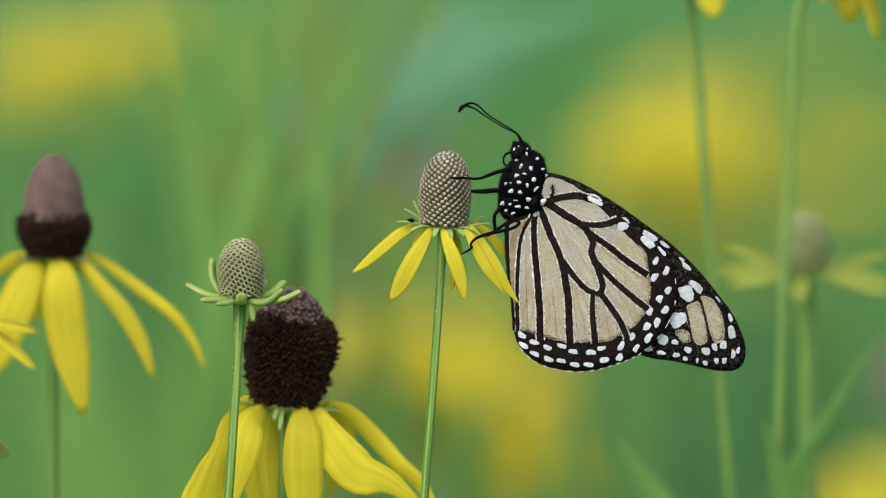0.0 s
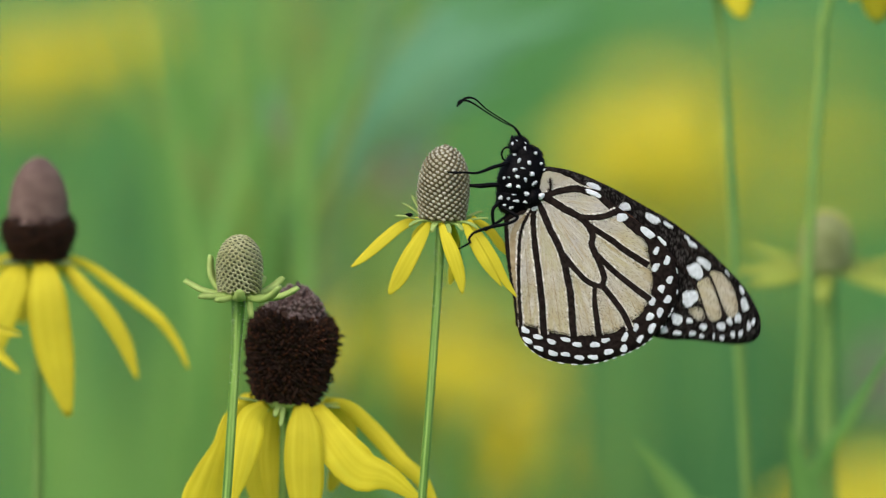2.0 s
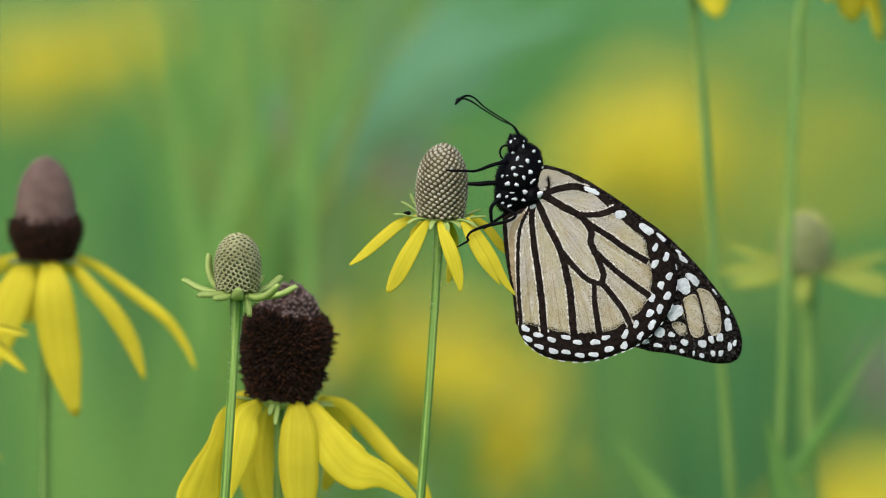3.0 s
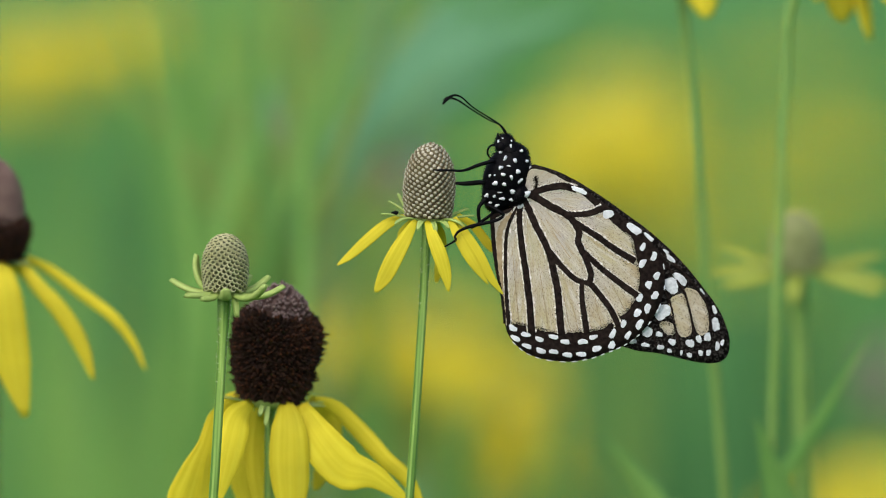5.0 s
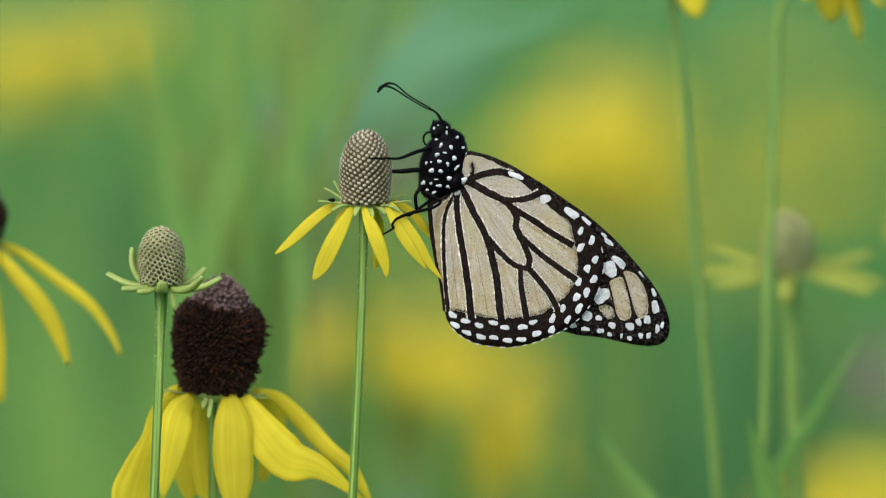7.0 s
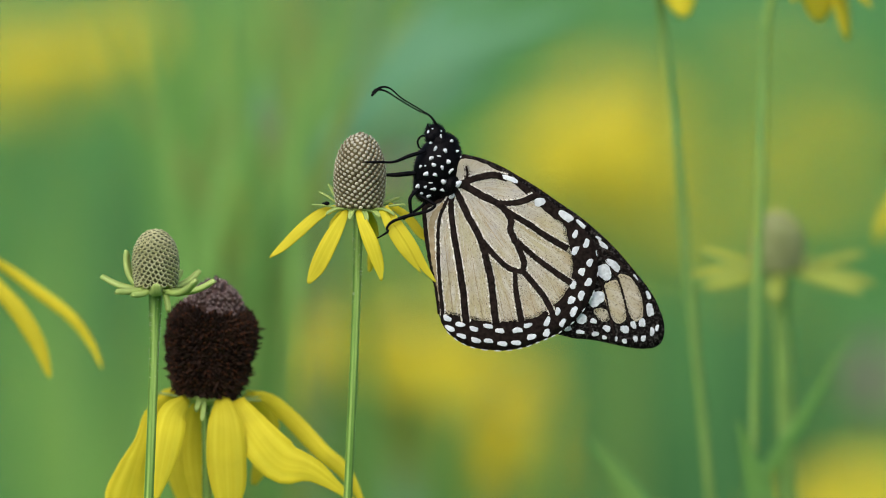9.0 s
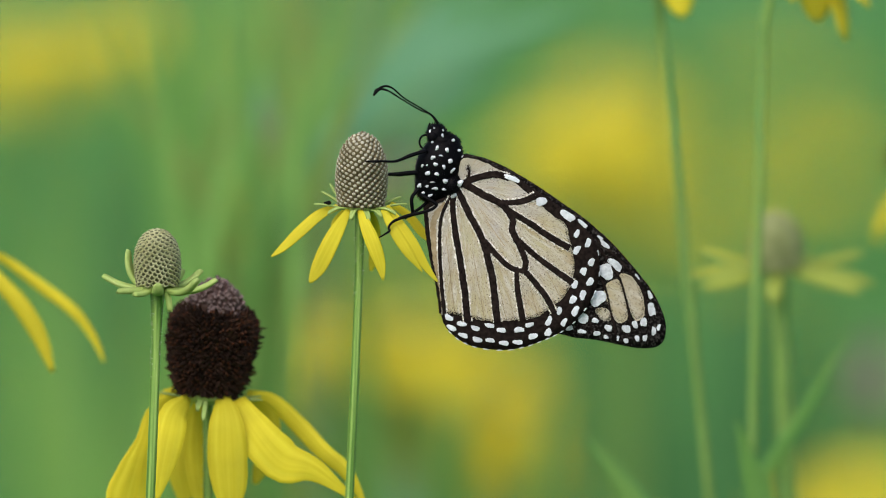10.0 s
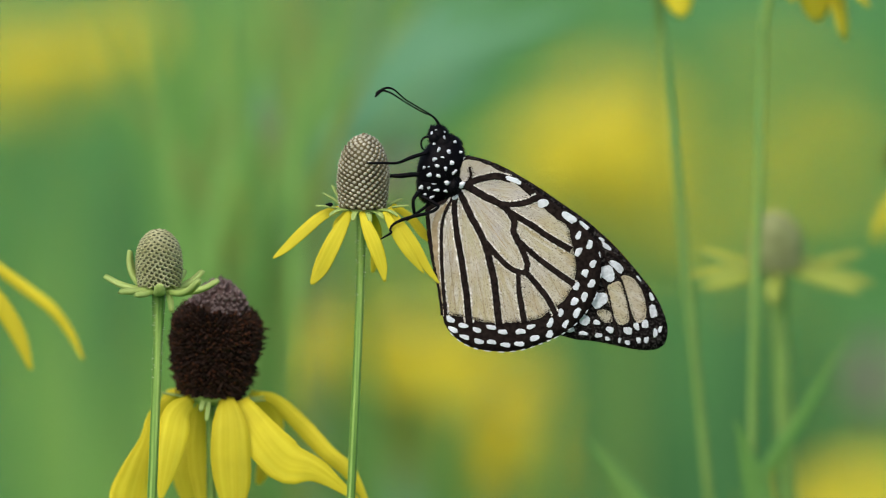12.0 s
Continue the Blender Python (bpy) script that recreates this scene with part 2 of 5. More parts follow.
def crater(bm, p, d, radius, height, sides=6, rim=0, pit=1):
    """A floret seen end on: a raised pale rim, thicker at its lower lip, round a dark hollow."""
    d = d.normalized()
    a = d.orthogonal().normalized()
    b = d.cross(a)
    w0 = random.random() * 6.28
    lo, wall, top, lip, low = [], [], [], [], []
    for k in range(sides):
        w = w0 + 2 * math.pi * k / sides
        c = a * math.cos(w) + b * math.sin(w)
        lift = 1 - 0.22 * c.z
        lo.append(bm.verts.new(p + c * radius))
        wall.append(bm.verts.new(p + c * radius * 0.97 + d * height * lift * 0.62))
        top.append(bm.verts.new(p + c * radius * 0.90 + d * height * lift))
        lip.append(bm.verts.new(p + c * radius * (0.70 + 0.08 * c.z) + d * height * lift))
        low.append(bm.verts.new(p + c * radius * 0.42 + d * height * 0.15))
    mid = bm.verts.new(p + d * height * 0.05)
    for k in range(sides):
        j = (k + 1) % sides
        for q, m in (((lo[k], lo[j], wall[j], wall[k]), rim), ((wall[k], wall[j], top[j], top[k]), rim), ((top[k], top[j], lip[j], lip[k]), rim), ((lip[k], lip[j], low[j], low[k]), pit), ((low[k], low[j], mid), pit)):
            bm.faces.new(q).material_index = m


def strip_petal(length, width, e0, e1, az, foot, cup=0.25, twist=0.0, roll=0.0, sway=0.0, base=0.35, peak=0.5, tip=0.25, rows=12, cols=6, notch=0.0):
    """A petal or leaf: leaves foot towards az at elevation e0 and bends to e1, cupped across and twisted along."""
    bm = bmesh.new()
    uv = bm.loops.layers.uv.verify()
    az = radians(az)
    h, s = Vector((math.cos(az), math.sin(az), 0)), Vector((-math.sin(az), math.cos(az), 0))
    p = Vector(foot)
    grid = []
    for i in range(rows + 1):
        t = i / rows
        e = radians(e0 + (e1 - e0) * t ** 0.8)
        along = h * math.cos(e) + Vector((0, 0, math.sin(e)))
        up = -h * math.sin(e) + Vector((0, 0, math.cos(e)))
        lay = radians(roll * min(1.0, t * 3) + twist * t)
        side = s * math.cos(lay) + up * math.sin(lay)
        up2 = up * math.cos(lay) - s * math.sin(lay)
        if t < peak:
            w = base + (1 - base) * math.sin(t / peak * math.pi / 2)
        else:
            w = tip + (1 - tip) * math.cos((t - peak) / (1 - peak) * math.pi / 2) ** 0.75
        if i == rows:
            w *= 0.45
        w *= width * 0.5
        row = []
        for k in range(cols + 1):
            c = 2 * k / cols - 1
            q = p + side * (c * w) - up2 * (cup * w * c * c) + s * (sway * length * t * t)
            q += up2 * (0.05 * w * math.cos(c * 9.5))
            if i == rows:
                q -= along * (notch * length * abs(math.cos(c * 3.1)))
            row.append(bm.verts.new(q))
        grid.append(row)
        p = p + along * (length / rows)
    for i in range(rows):
        for k in range(cols):
            f = bm.faces.new((grid[i][k], grid[i][k + 1], grid[i + 1][k + 1], grid[i + 1][k]))
            for loop, (a, b) in zip(f.loops, ((k, i), (k + 1, i), (k + 1, i + 1), (k, i + 1))):
                loop[uv].uv = (a / cols, b / rows)
    return bm


def ray(mid, widths, cup=0.2, face=0.0, wave=0.0, fold=0.0, rows=18, cols=8, scale=1.0):
    """A ray petal along mid, points in mm right, up and back from the flower's foot, with its widths in mm; cupped, grooved along, one edge folded."""
    bm = bmesh.new()
    uv = bm.loops.layers.uv.verify()
    path = smooth_path([Vector((u, y, v - y * math.tan(radians(TILT)))) * 0.001 for u, v, y in mid], rows + 1)
    wide = [max(p.x, 0.2) * 0.0005 for p in smooth_path([Vector((w, 0, 0)) for w in widths], rows + 1)]
    ca, sa = math.cos(radians(face)), math.sin(radians(face))
    grid = []
    for i, p in enumerate(path):
        t, w = i / rows, wide[i]
        d = (path[min(i + 1, rows)] - path[max(i - 1, 0)]).normalized()
        s = d.cross(Vector((0, 1, 0))).normalized()
        n = s.cross(d)
        side, out = s * ca + n * sa, n * ca - s * sa
        row = []
        for k in range(cols + 1):
            c = 2 * k / cols - 1
            q = p + side * (c * w) + out * (cup * w * c * c + 0.055 * w * math.cos(c * 9.5) + wave * w * c * math.sin(t * 11 + 2 * c))
            q += side * (wave * 0.5 * w * c * math.sin(t * 17 + 1.3 * c))
            if fold and c * fold > 0:
                q -= out * (abs(fold) * w * abs(c) ** 3 * math.sin(t * math.pi))
            if i == rows:
                q -= d * (0.35 * w * abs(math.sin(c * 3.1)) + 0.6 * w * c * c)
            row.append(bm.verts.new(q))
        grid.append(row)
    for i in range(rows):
        for k in range(cols):
            f = bm.faces.new((grid[i][k], grid[i][k + 1], grid[i + 1][k + 1], grid[i + 1][k]))
            for loop, (a, b) in zip(f.loops, ((k, i), (k + 1, i), (k + 1, i + 1), (k, i + 1))):
                loop[uv].uv = (a / cols, b / rows)
    return bm


def leaf_part(name, bm, mat, parent, thick, label=""):
    ob = part(name, bm, mat, parent, label)
    mod = ob.modifiers.new("thickness", "SOLIDIFY")
    mod.thickness = thick
    mod.offset = 0
    return ob


# ---------------------------------------------------------------- ground and meadow
def ground_sheet():
    bm = bmesh.new()
    near = 40
    xs = [-600, -120, -40, -15] + [-8 + 16 * i / near for i in range(near + 1)] + [15, 40, 120, 600]
    ys = [-600, -120, -40, -15] + [-8 + 30 * i / 60 for i in range(61)] + [40, 120, 600]
    grid = [[bm.verts.new((x, y, 0.03 * noise.noise(Vector((x * 0.7, y * 0.7, 0))) if abs(x) < 15 and abs(y) < 25 else 0)) for x in xs] for y in ys]
    for a, b in zip(grid, grid[1:]):
        for k in range(len(xs) - 1):
            bm.faces.new((a[k], a[k + 1], b[k + 1], b[k]))
    return tagged(part("ground", bm, GROUND), "green meadow soil covered with low growth", "ground", kind="structure")


ground_sheet()


def grass_field(name, count, x_of, y_of, height, width, mat, label, seed):
    """Bent, tapered blades in one mesh."""
    rng = random.Random(seed)
    verts, faces = [], []
    for _ in range(count):
        y = y_of(rng)
        x = x_of(rng, y)
        hgt = height * rng.uniform(0.55, 1.05)
        w = width * rng.uniform(0.6, 1.4)
        az = rng.uniform(0, 2 * math.pi)
        lean = rng.uniform(0.05, 0.45) * hgt
        side = Vector((-math.sin(az), math.cos(az), 0)) * w * 0.5
        base = len(verts)
        for k, (t, ww) in enumerate(((0, 0.8), (0.35, 1.0), (0.72, 0.75))):
            c = Vector((x + math.cos(az) * lean * t * t, y + math.sin(az) * lean * t * t, hgt * (t - 0.12 * t * t) - 0.02))
            verts += [c - side * ww, c + side * ww]
        verts.append(Vector((x + math.cos(az) * lean, y + math.sin(az) * lean, hgt * 0.88)))
        b = base
        faces += [(b, b + 1, b + 3, b + 2), (b + 2, b + 3, b + 5, b + 4), (b + 4, b + 5, b + 6)]
    me = bpy.data.meshes.new(name)
    me.from_pydata(verts, [], faces)
    me.materials.append(mat)
    ob = new(name, me)
    return tagged(ob, label, "grass", kind="stuff")


grass_field("meadow_grass", 12000, lambda r, y: r.uniform(-0.35 - 0.11 * y, 0.35 + 0.11 * y), lambda r: 1.5 + 12.5 * r.random() ** 1.3, 0.80, 0.010, GRASS, "tall green meadow grass behind the flowers", 3)
def open_side(r, y):
    """Clear of the sight line in front of the tall grass."""
    gap = 0.35 if y < 1.5 else 0.35 + 0.11 * y
    x = r.uniform(gap, 6.0)
    return x if r.random() < 0.5 else -x


grass_field("side_grass", 60000, open_side, lambda r: r.uniform(-6, 14), 0.80, 0.010, GRASS, "tall green meadow grass on both sides", 4)
grass_field("low_grass", 9000, lambda r, y: r.uniform(-6, 6), lambda r: r.uniform(-5, 14), 0.32, 0.008, GRASS, "low green grass of the meadow floor", 6)

grass_field("under_grass", 5000, lambda r, y: r.uniform(-0.4, 0.4), lambda r: r.uniform(-5, 1.5), 0.62, 0.009, GRASS, "green grass under the flowers", 8)


# ---------------------------------------------------------------- coneflowers
def cone_profile(kind, t):
    """Half width of a flower cone, as a share of its widest, at the height t from 0 to 1."""
    if kind == "egg":
        return max(0.0, (1 - (abs(t - 0.40) / 0.60) ** 2.2)) ** 0.5 if t > 0.40 else 0.88 + 0.12 * math.sin(t / 0.40 * math.pi / 2)
    if kind == "barrel":
        for (a, u), (b, v) in (((0, 0.62), (0.08, 0.75)), ((0.08, 0.75), (0.25, 0.90)), ((0.25, 0.90), (0.48, 1.0)), ((0.48, 1.0), (0.61, 0.985)), ((0.61, 0.985), (0.70, 0.89)), ((0.70, 0.89), (0.76, 0.68))):
            if t <= b:
                return u + (v - u) * (t - a) / (b - a)
        return 0.68 * max(0.0, 1 - ((t - 0.76) / 0.24) ** 1.5) ** 0.75
    for (a, u), (b, v) in (((0, 0.66), (0.22, 0.96)), ((0.22, 0.96), (0.32, 1.0)), ((0.32, 1.0), (0.39, 0.90))):
        if t <= b:
            return u + (v - u) * (t - a) / (b - a)
    return 0.87 * max(0.0, 1 - ((t - 0.39) / 0.61) ** 2.3) ** 0.56


def cone_mesh(kind, radius, height, mats, seed, fine=True):
    """The cone of a coneflower, base at the origin: a core set with spirals of florets, or with seeds below a dome."""
    rng = random.Random(seed)
    bm = bmesh.new()
    segs, rings = 28, 22
    rows = [[bm.verts.new((radius * 0.97 * cone_profile(kind, i / rings) * math.cos(2 * math.pi * k / segs), radius * 0.97 * cone_profile(kind, i / rings) * math.sin(2 * math.pi * k / segs), height * i / rings)) for k in range(segs)] for i in range(rings)]
    top = bm.verts.new((0, 0, height * 0.985))
    foot = bm.verts.new((0, 0, 0))
    for k in range(segs):
        j = (k + 1) % segs
        bm.faces.new((foot, rows[0][j], rows[0][k]))
        bm.faces.new((rows[-1][k], rows[-1][j], top))
        for i, (a, b) in enumerate(zip(rows, rows[1:])):
            f = bm.faces.new((a[k], a[j], b[j], b[k]))
            if kind != "egg" and i / rings > (0.745 if kind == "barrel" else 0.40):
                f.material_index = 2
    if not fine:
        return bm
    golden = math.pi * (3 - math.sqrt(5))

    def on(t, w):
        r = radius * cone_profile(kind, t)
        r2 = radius * cone_profile(kind, min(t + 0.02, 1))
        n = Vector((math.cos(w), math.sin(w), max(-0.6, min(4.0, (r - r2) / (0.02 * height)))))
        return Vector((r * math.cos(w), r * math.sin(w), height * t)), n.normalized()

    # florets are spread by area
    steps = 400
    area = [0.0]
    for i in range(steps):
        t = (i + 0.5) / steps
        r1, r2 = cone_profile(kind, i / steps) * radius, cone_profile(kind, (i + 1) / steps) * radius
        area.append(area[-1] + (r1 + r2) * math.hypot(height / steps, r1 - r2))
    size = {"egg": 0.00088 if radius > 0.004 else 0.00082, "barrel": 0.00068, "dome": 0.00055}[kind]
    count = int(area[-1] * math.pi / (size * size * 0.92))
    at_step = 0
    for i in range(count):
        want = area[-1] * (i + 0.5) / count
        while area[at_step + 1] < want:
            at_step += 1
        t = (at_step + (want - area[at_step]) / (area[at_step + 1] - area[at_step])) / steps
        w = i * golden
        p, n = on(t, w)
        if kind == "egg":
            grow = 0.75 + 0.45 * (1 - t)
            d = n + Vector((rng.uniform(-0.06, 0.06), rng.uniform(-0.06, 0.06), rng.uniform(0.22, 0.38)))
            if len(mats) > 2:
                tooth(bm, p - n * 0.00015, (n + Vector((rng.uniform(-0.08, 0.08), rng.uniform(-0.08, 0.08), 0.12))).normalized(), size * 0.52, size * rng.uniform(0.72, 0.92), 2, 1)
                continue
            crater(bm, p - n * 0.00006, d, size * 0.69 * grow ** 0.2, size * rng.uniform(0.60, 0.72), 6, 1, 0)
        elif t < (0.74 + rng.uniform(-0.05, 0.03) if kind == "barrel" else 0.39 + rng.uniform(-0.05, 0.06)):
            far = rng.uniform(0.5, 1.0) * (1.7 if rng.random() < 0.07 else 1.0)
            d = n + Vector((rng.uniform(-0.55, 0.55), rng.uniform(-0.55, 0.55), rng.uniform(-0.3, 0.6)))
            spike(bm, p, d, size * 2.2 * far, size * (0.50 if kind == "barrel" else 0.42), 4, 0, 1 if rng.random() < 0.32 else 0, 0.8)
        elif kind == "dome":
            wide = rng.uniform(0.85, 1.1)
            spike(bm, p - n * 0.0001, n + Vector((0, 0, 0.6)), size * 0.6 * wide, size * 0.58 * wide, 5, 2, 3, 0.6)
        elif rng.random() < 0.55:
            wide = rng.uniform(0.8, 1.2)
            spike(bm, p - n * 0.0002, n + Vector((rng.uniform(-0.2, 0.2), rng.uniform(-0.2, 0.2), 0.5)), size * 1.45 * wide, size * 0.66 * wide, 6, 2, 3, 0.74)
    return bm


def coneflower(name, label, head, ground_xy, kind, radius, height, tilt, cone_mats, petals, bracts, stem_r, petal_mat, bract_mat, joint_drop=0.2, lean=(0, 0), hairs=0, fine=True, seed=1, foot_r=0.62, leaves=(), bend_share=0.35, hook=0.86, bract_thick=0.00045, stem_mat=None, lift=0.0, rays=(), flare=0.25, neck=None):
    """A coneflower rooted at ground_xy. The upper stalk is a piece of its own that swings on the lower stem."""
    stem_mat = stem_mat or STEM
    rng = random.Random(seed)
    root = tagged(new(name), label, "flower", group="coneflowers")
    base = Vector((ground_xy[0], ground_xy[1], 0))
    root.location = base
    joint = Vector((head.x - lean[0], head.y - lean[1], head.z - joint_drop))
    bm = bmesh.new()
    pts = smooth_path([Vector((0, 0, -0.02)), (joint - base) * 0.5 + Vector((0.004, 0, 0)), joint - base], 11) + [joint - base + (head - joint) * 0.06]
    tube(bm, pts, [stem_r * (1.5 - 0.4 * i / 11) for i in range(12)], 8, 0, 0.06)
    part("stem", bm, stem_mat, root)
    for h, az, ln, wd, e0, e1 in leaves:
        p = (joint - base) * h
        leaf_part("leaf", strip_petal(ln, wd, e0, e1, az, p, 0.4, 10, 0, 0.3, 0.35, 0.05), LEAF, root, 0.0004)
    # the swinging upper stalk, with its origin at the joint
    bm = bmesh.new()
    top = head - joint
    bend = Vector((top.x * bend_share, top.y * 0.4, top.z * 0.5))
    bends = [Vector((0, 0, 0)), bend, Vector((top.x * hook, top.y * 0.88, top.z * 0.88)), top]
    if neck:
        bends.insert(3, Vector((top.x * neck[0], top.y * neck[1], top.z * neck[1])))
    pts = smooth_path(bends, 22)
    tube(bm, pts, [stem_r * (1.0 + 0.12 * (1 - i / 21) + max(0.0, flare * (i - 17) / 4)) for i in range(22)], 12, 0, 0.11)
    for _ in range(hairs):
        k = rng.uniform(15, 20.9)
        p = pts[int(k)].lerp(pts[int(k) + 1], k - int(k))
        w = rng.uniform(0, 6.28)
        n = Vector((math.cos(w), math.sin(w), rng.uniform(-0.1, 0.3)))
        spike(bm, p + n * stem_r * (0.9 + max(0.0, flare * (k - 17) / 4)), n, rng.uniform(0.0002, 0.00055), 0.00006, 3, 1)
    stalk = part("flower_stalk", bm, [stem_mat, HAIR_WHITE], root)
    stalk.location = joint - base
    turn = pose(top.x, top.y, top.z, tilt[1], tilt[0], 0)
    bm = cone_mesh(kind, radius, height, cone_mats, seed, fine)
    bm.transform(turn @ Matrix.Translation((0, 0, lift)))
    part("cone", bm, cone_mats, stalk, smooth=(kind != "barrel"))
    # the green cushion under the cone that carries petals and bracts
    bm = bmesh.new()
    egg(bm, (0, 0, lift * 0.5 - 0.0002), (radius * foot_r, radius * foot_r, radius * 0.22 + lift * 0.5), None, 18, 8)
    bm.transform(turn)
    part("receptacle", bm, bract_mat, stalk)
    for q in petals:
        az, ln, wd, e0, e1 = q[:5]
        opt = q[5] if len(q) > 5 else {}
        w = radians(az)
        foot = Vector((radius * foot_r * 0.9 * math.cos(w), radius * foot_r * 0.9 * math.sin(w), -0.0003))
        bm = strip_petal(ln * 0.001, wd * 0.001, e0, e1, az, foot, **opt)
        bm.transform(turn)
        leaf_part("ray_petal", bm, petal_mat, stalk, 0.00022)
    for mid, widths, opt in rays:
        bm = ray(mid, widths, **opt)
        bm.transform(Matrix.Translation(top))
        leaf_part("ray_petal", bm, petal_mat, stalk, 0.00022)
    for q in bracts:
        az, ln, wd, e0, e1 = q[:5]
        w = radians(az)
        foot = Vector((radius * foot_r * 0.85 * math.cos(w), radius * foot_r * 0.85 * math.sin(w), -0.0007))
        bm = strip_petal(ln * 0.001, wd * 0.001, e0, e1, az, foot, cup=-0.5, base=0.9, peak=0.3, tip=0.45, rows=10, cols=4)
        bm.transform(turn)
        leaf_part("bract", bm, bract_mat, stalk, bract_thick)
    return root, stalk, joint - base, head - joint


FLOWER_RAYS = (
    (((-3.8, 0.2, 0.0), (-7.3, -1.2, -1.0), (-10.7, -4.0, -2.0), (-14.0, -7.0, -2.0), (-16.3, -8.8, -2.0)), (1.0, 1.9, 2.1, 1.5, 0.3), dict(cup=0.14, face=-18)),
    (((-2.1, -0.4, -2.0), (-4.0, -3.7, -5.0), (-5.8, -7.0, -6.0), (-7.7, -10.8, -6.0), (-9.4, -13.7, -6.0)), (1.0, 2.4, 3.0, 2.7, 0.7), dict(cup=0.16, fold=0.3)),
    (((-0.2, -0.6, -3.0), (1.0, -3.7, -6.0), (2.3, -7.0, -7.0), (3.4, -10.5, -7.0), (3.9, -13.4, -7.0)), (1.0, 2.2, 2.6, 1.9, 0.4), dict(cup=0.14, fold=0.25)),
    (((4.1, -0.5, -3.0), (5.9, -4.2, -5.5), (8.2, -8.0, -6.5), (11.0, -12.0, -6.5)), (1.1, 1.8, 1.8, 0.3), dict(cup=0.14)),
    (((4.8, 0.0, -2.0), (7.1, -3.2, -5.0), (9.5, -6.9, -6.0), (11.5, -10.8, -6.2), (13.7, -13.8, -6.2)), (0.9, 1.5, 1.7, 1.4, 0.3), dict(cup=0.14, fold=-0.25)),
    (((5.4, 0.5, 1.0), (8.5, -1.6, 2.0), (11.0, -4.7, 2.0), (13.4, -7.2, 2.0)), (0.9, 1.5, 1.6, 0.3), dict(cup=0.3, face=15)),
    (((1.8, -0.9, 2.0), (2.6, -4.2, 5.0), (2.1, -9.3, 5.0), (1.6, -11.8, 5.0)), (0.8, 1.6, 1.6, 0.5), dict(cup=0.4)),
    (((-2.8, -0.5, 2.0), (-4.6, -2.6, 3.0), (-5.3, -4.0, 3.0)), (0.8, 1.2, 0.4), dict(cup=0.4)),
)
RIPE_RAYS = (
    (((-3.3, -0.5, -3.0), (-5.8, -3.2, -8.0), (-6.8, -7.3, -10.0), (-7.8, -12.4, -11.0), (-9.2, -19.3, -11.0)), (1.7, 5.0, 5.7, 4.3, 0.5), dict(cup=0.15, wave=0.03)),
    (((-5.6, 0.1, 0.0), (-9.8, -3.2, -3.0), (-11.5, -8.3, -5.0), (-13.1, -13.5, -6.0), (-14.4, -18.6, -6.0), (-15.0, -24.2, -6.0)), (1.8, 2.7, 3.3, 6.4, 8.8, 3.1), dict(cup=0.12, face=20, wave=0.05)),
    (((-1.5, -1.2, 2.0), (-2.1, -6.3, 2.5), (-2.1, -11.9, 2.5), (-1.0, -20.1, 2.0)), (2.5, 3.7, 4.7, 3.5), dict(cup=0.2)),
    (((-3.3, -2.2, 5.0), (-4.5, -7.8, 7.0), (-5.8, -13.5, 7.0), (-4.3, -20.1, 7.0)), (2.1, 2.7, 4.1, 2.7), dict(cup=0.2, face=-15)),
    (((2.9, -0.4, -4.0), (3.5, -4.7, -8.0), (3.7, -10.9, -9.0), (4.0, -17.0, -9.0), (4.1, -22.7, -8.0)), (2.5, 6.2, 7.3, 6.2, 1.6), dict(cup=0.2, wave=0.02)),
    (((5.4, -1.0, -3.0), (9.0, -7.0, -7.0), (13.4, -12.1, -8.0), (18.3, -13.4, -8.0), (22.6, -16.2, -7.0), (27.2, -19.8, -6.0)), (3.0, 7.0, 7.9, 5.0, 2.5, 0.6), dict(cup=0.06, face=8, wave=0.09)),
    (((8.2, 0.0, 2.0), (11.9, -1.5, 3.0), (16.6, -6.0, 3.0), (21.1, -10.9, 1.0), (25.1, -14.5, 0.0), (28.6, -20.6, 0.0)), (1.4, 2.7, 3.3, 3.1, 2.7, 0.7), dict(cup=0.25, face=-10)),
    (((6.7, -0.4, 6.0), (9.8, -3.2, 9.0), (11.1, -7.3, 9.0), (9.7, -12.9, 8.0), (8.2, -16.8, 7.0)), (2.7, 5.1, 3.9, 3.3, 1.0), dict(cup=0.2)),
    (((-4.6, 0.6, 4.0), (-7.4, 0.3, 5.0), (-9.2, -1.0, 5.0)), (1.2, 1.7, 0.6), dict(cup=0.3)),
)
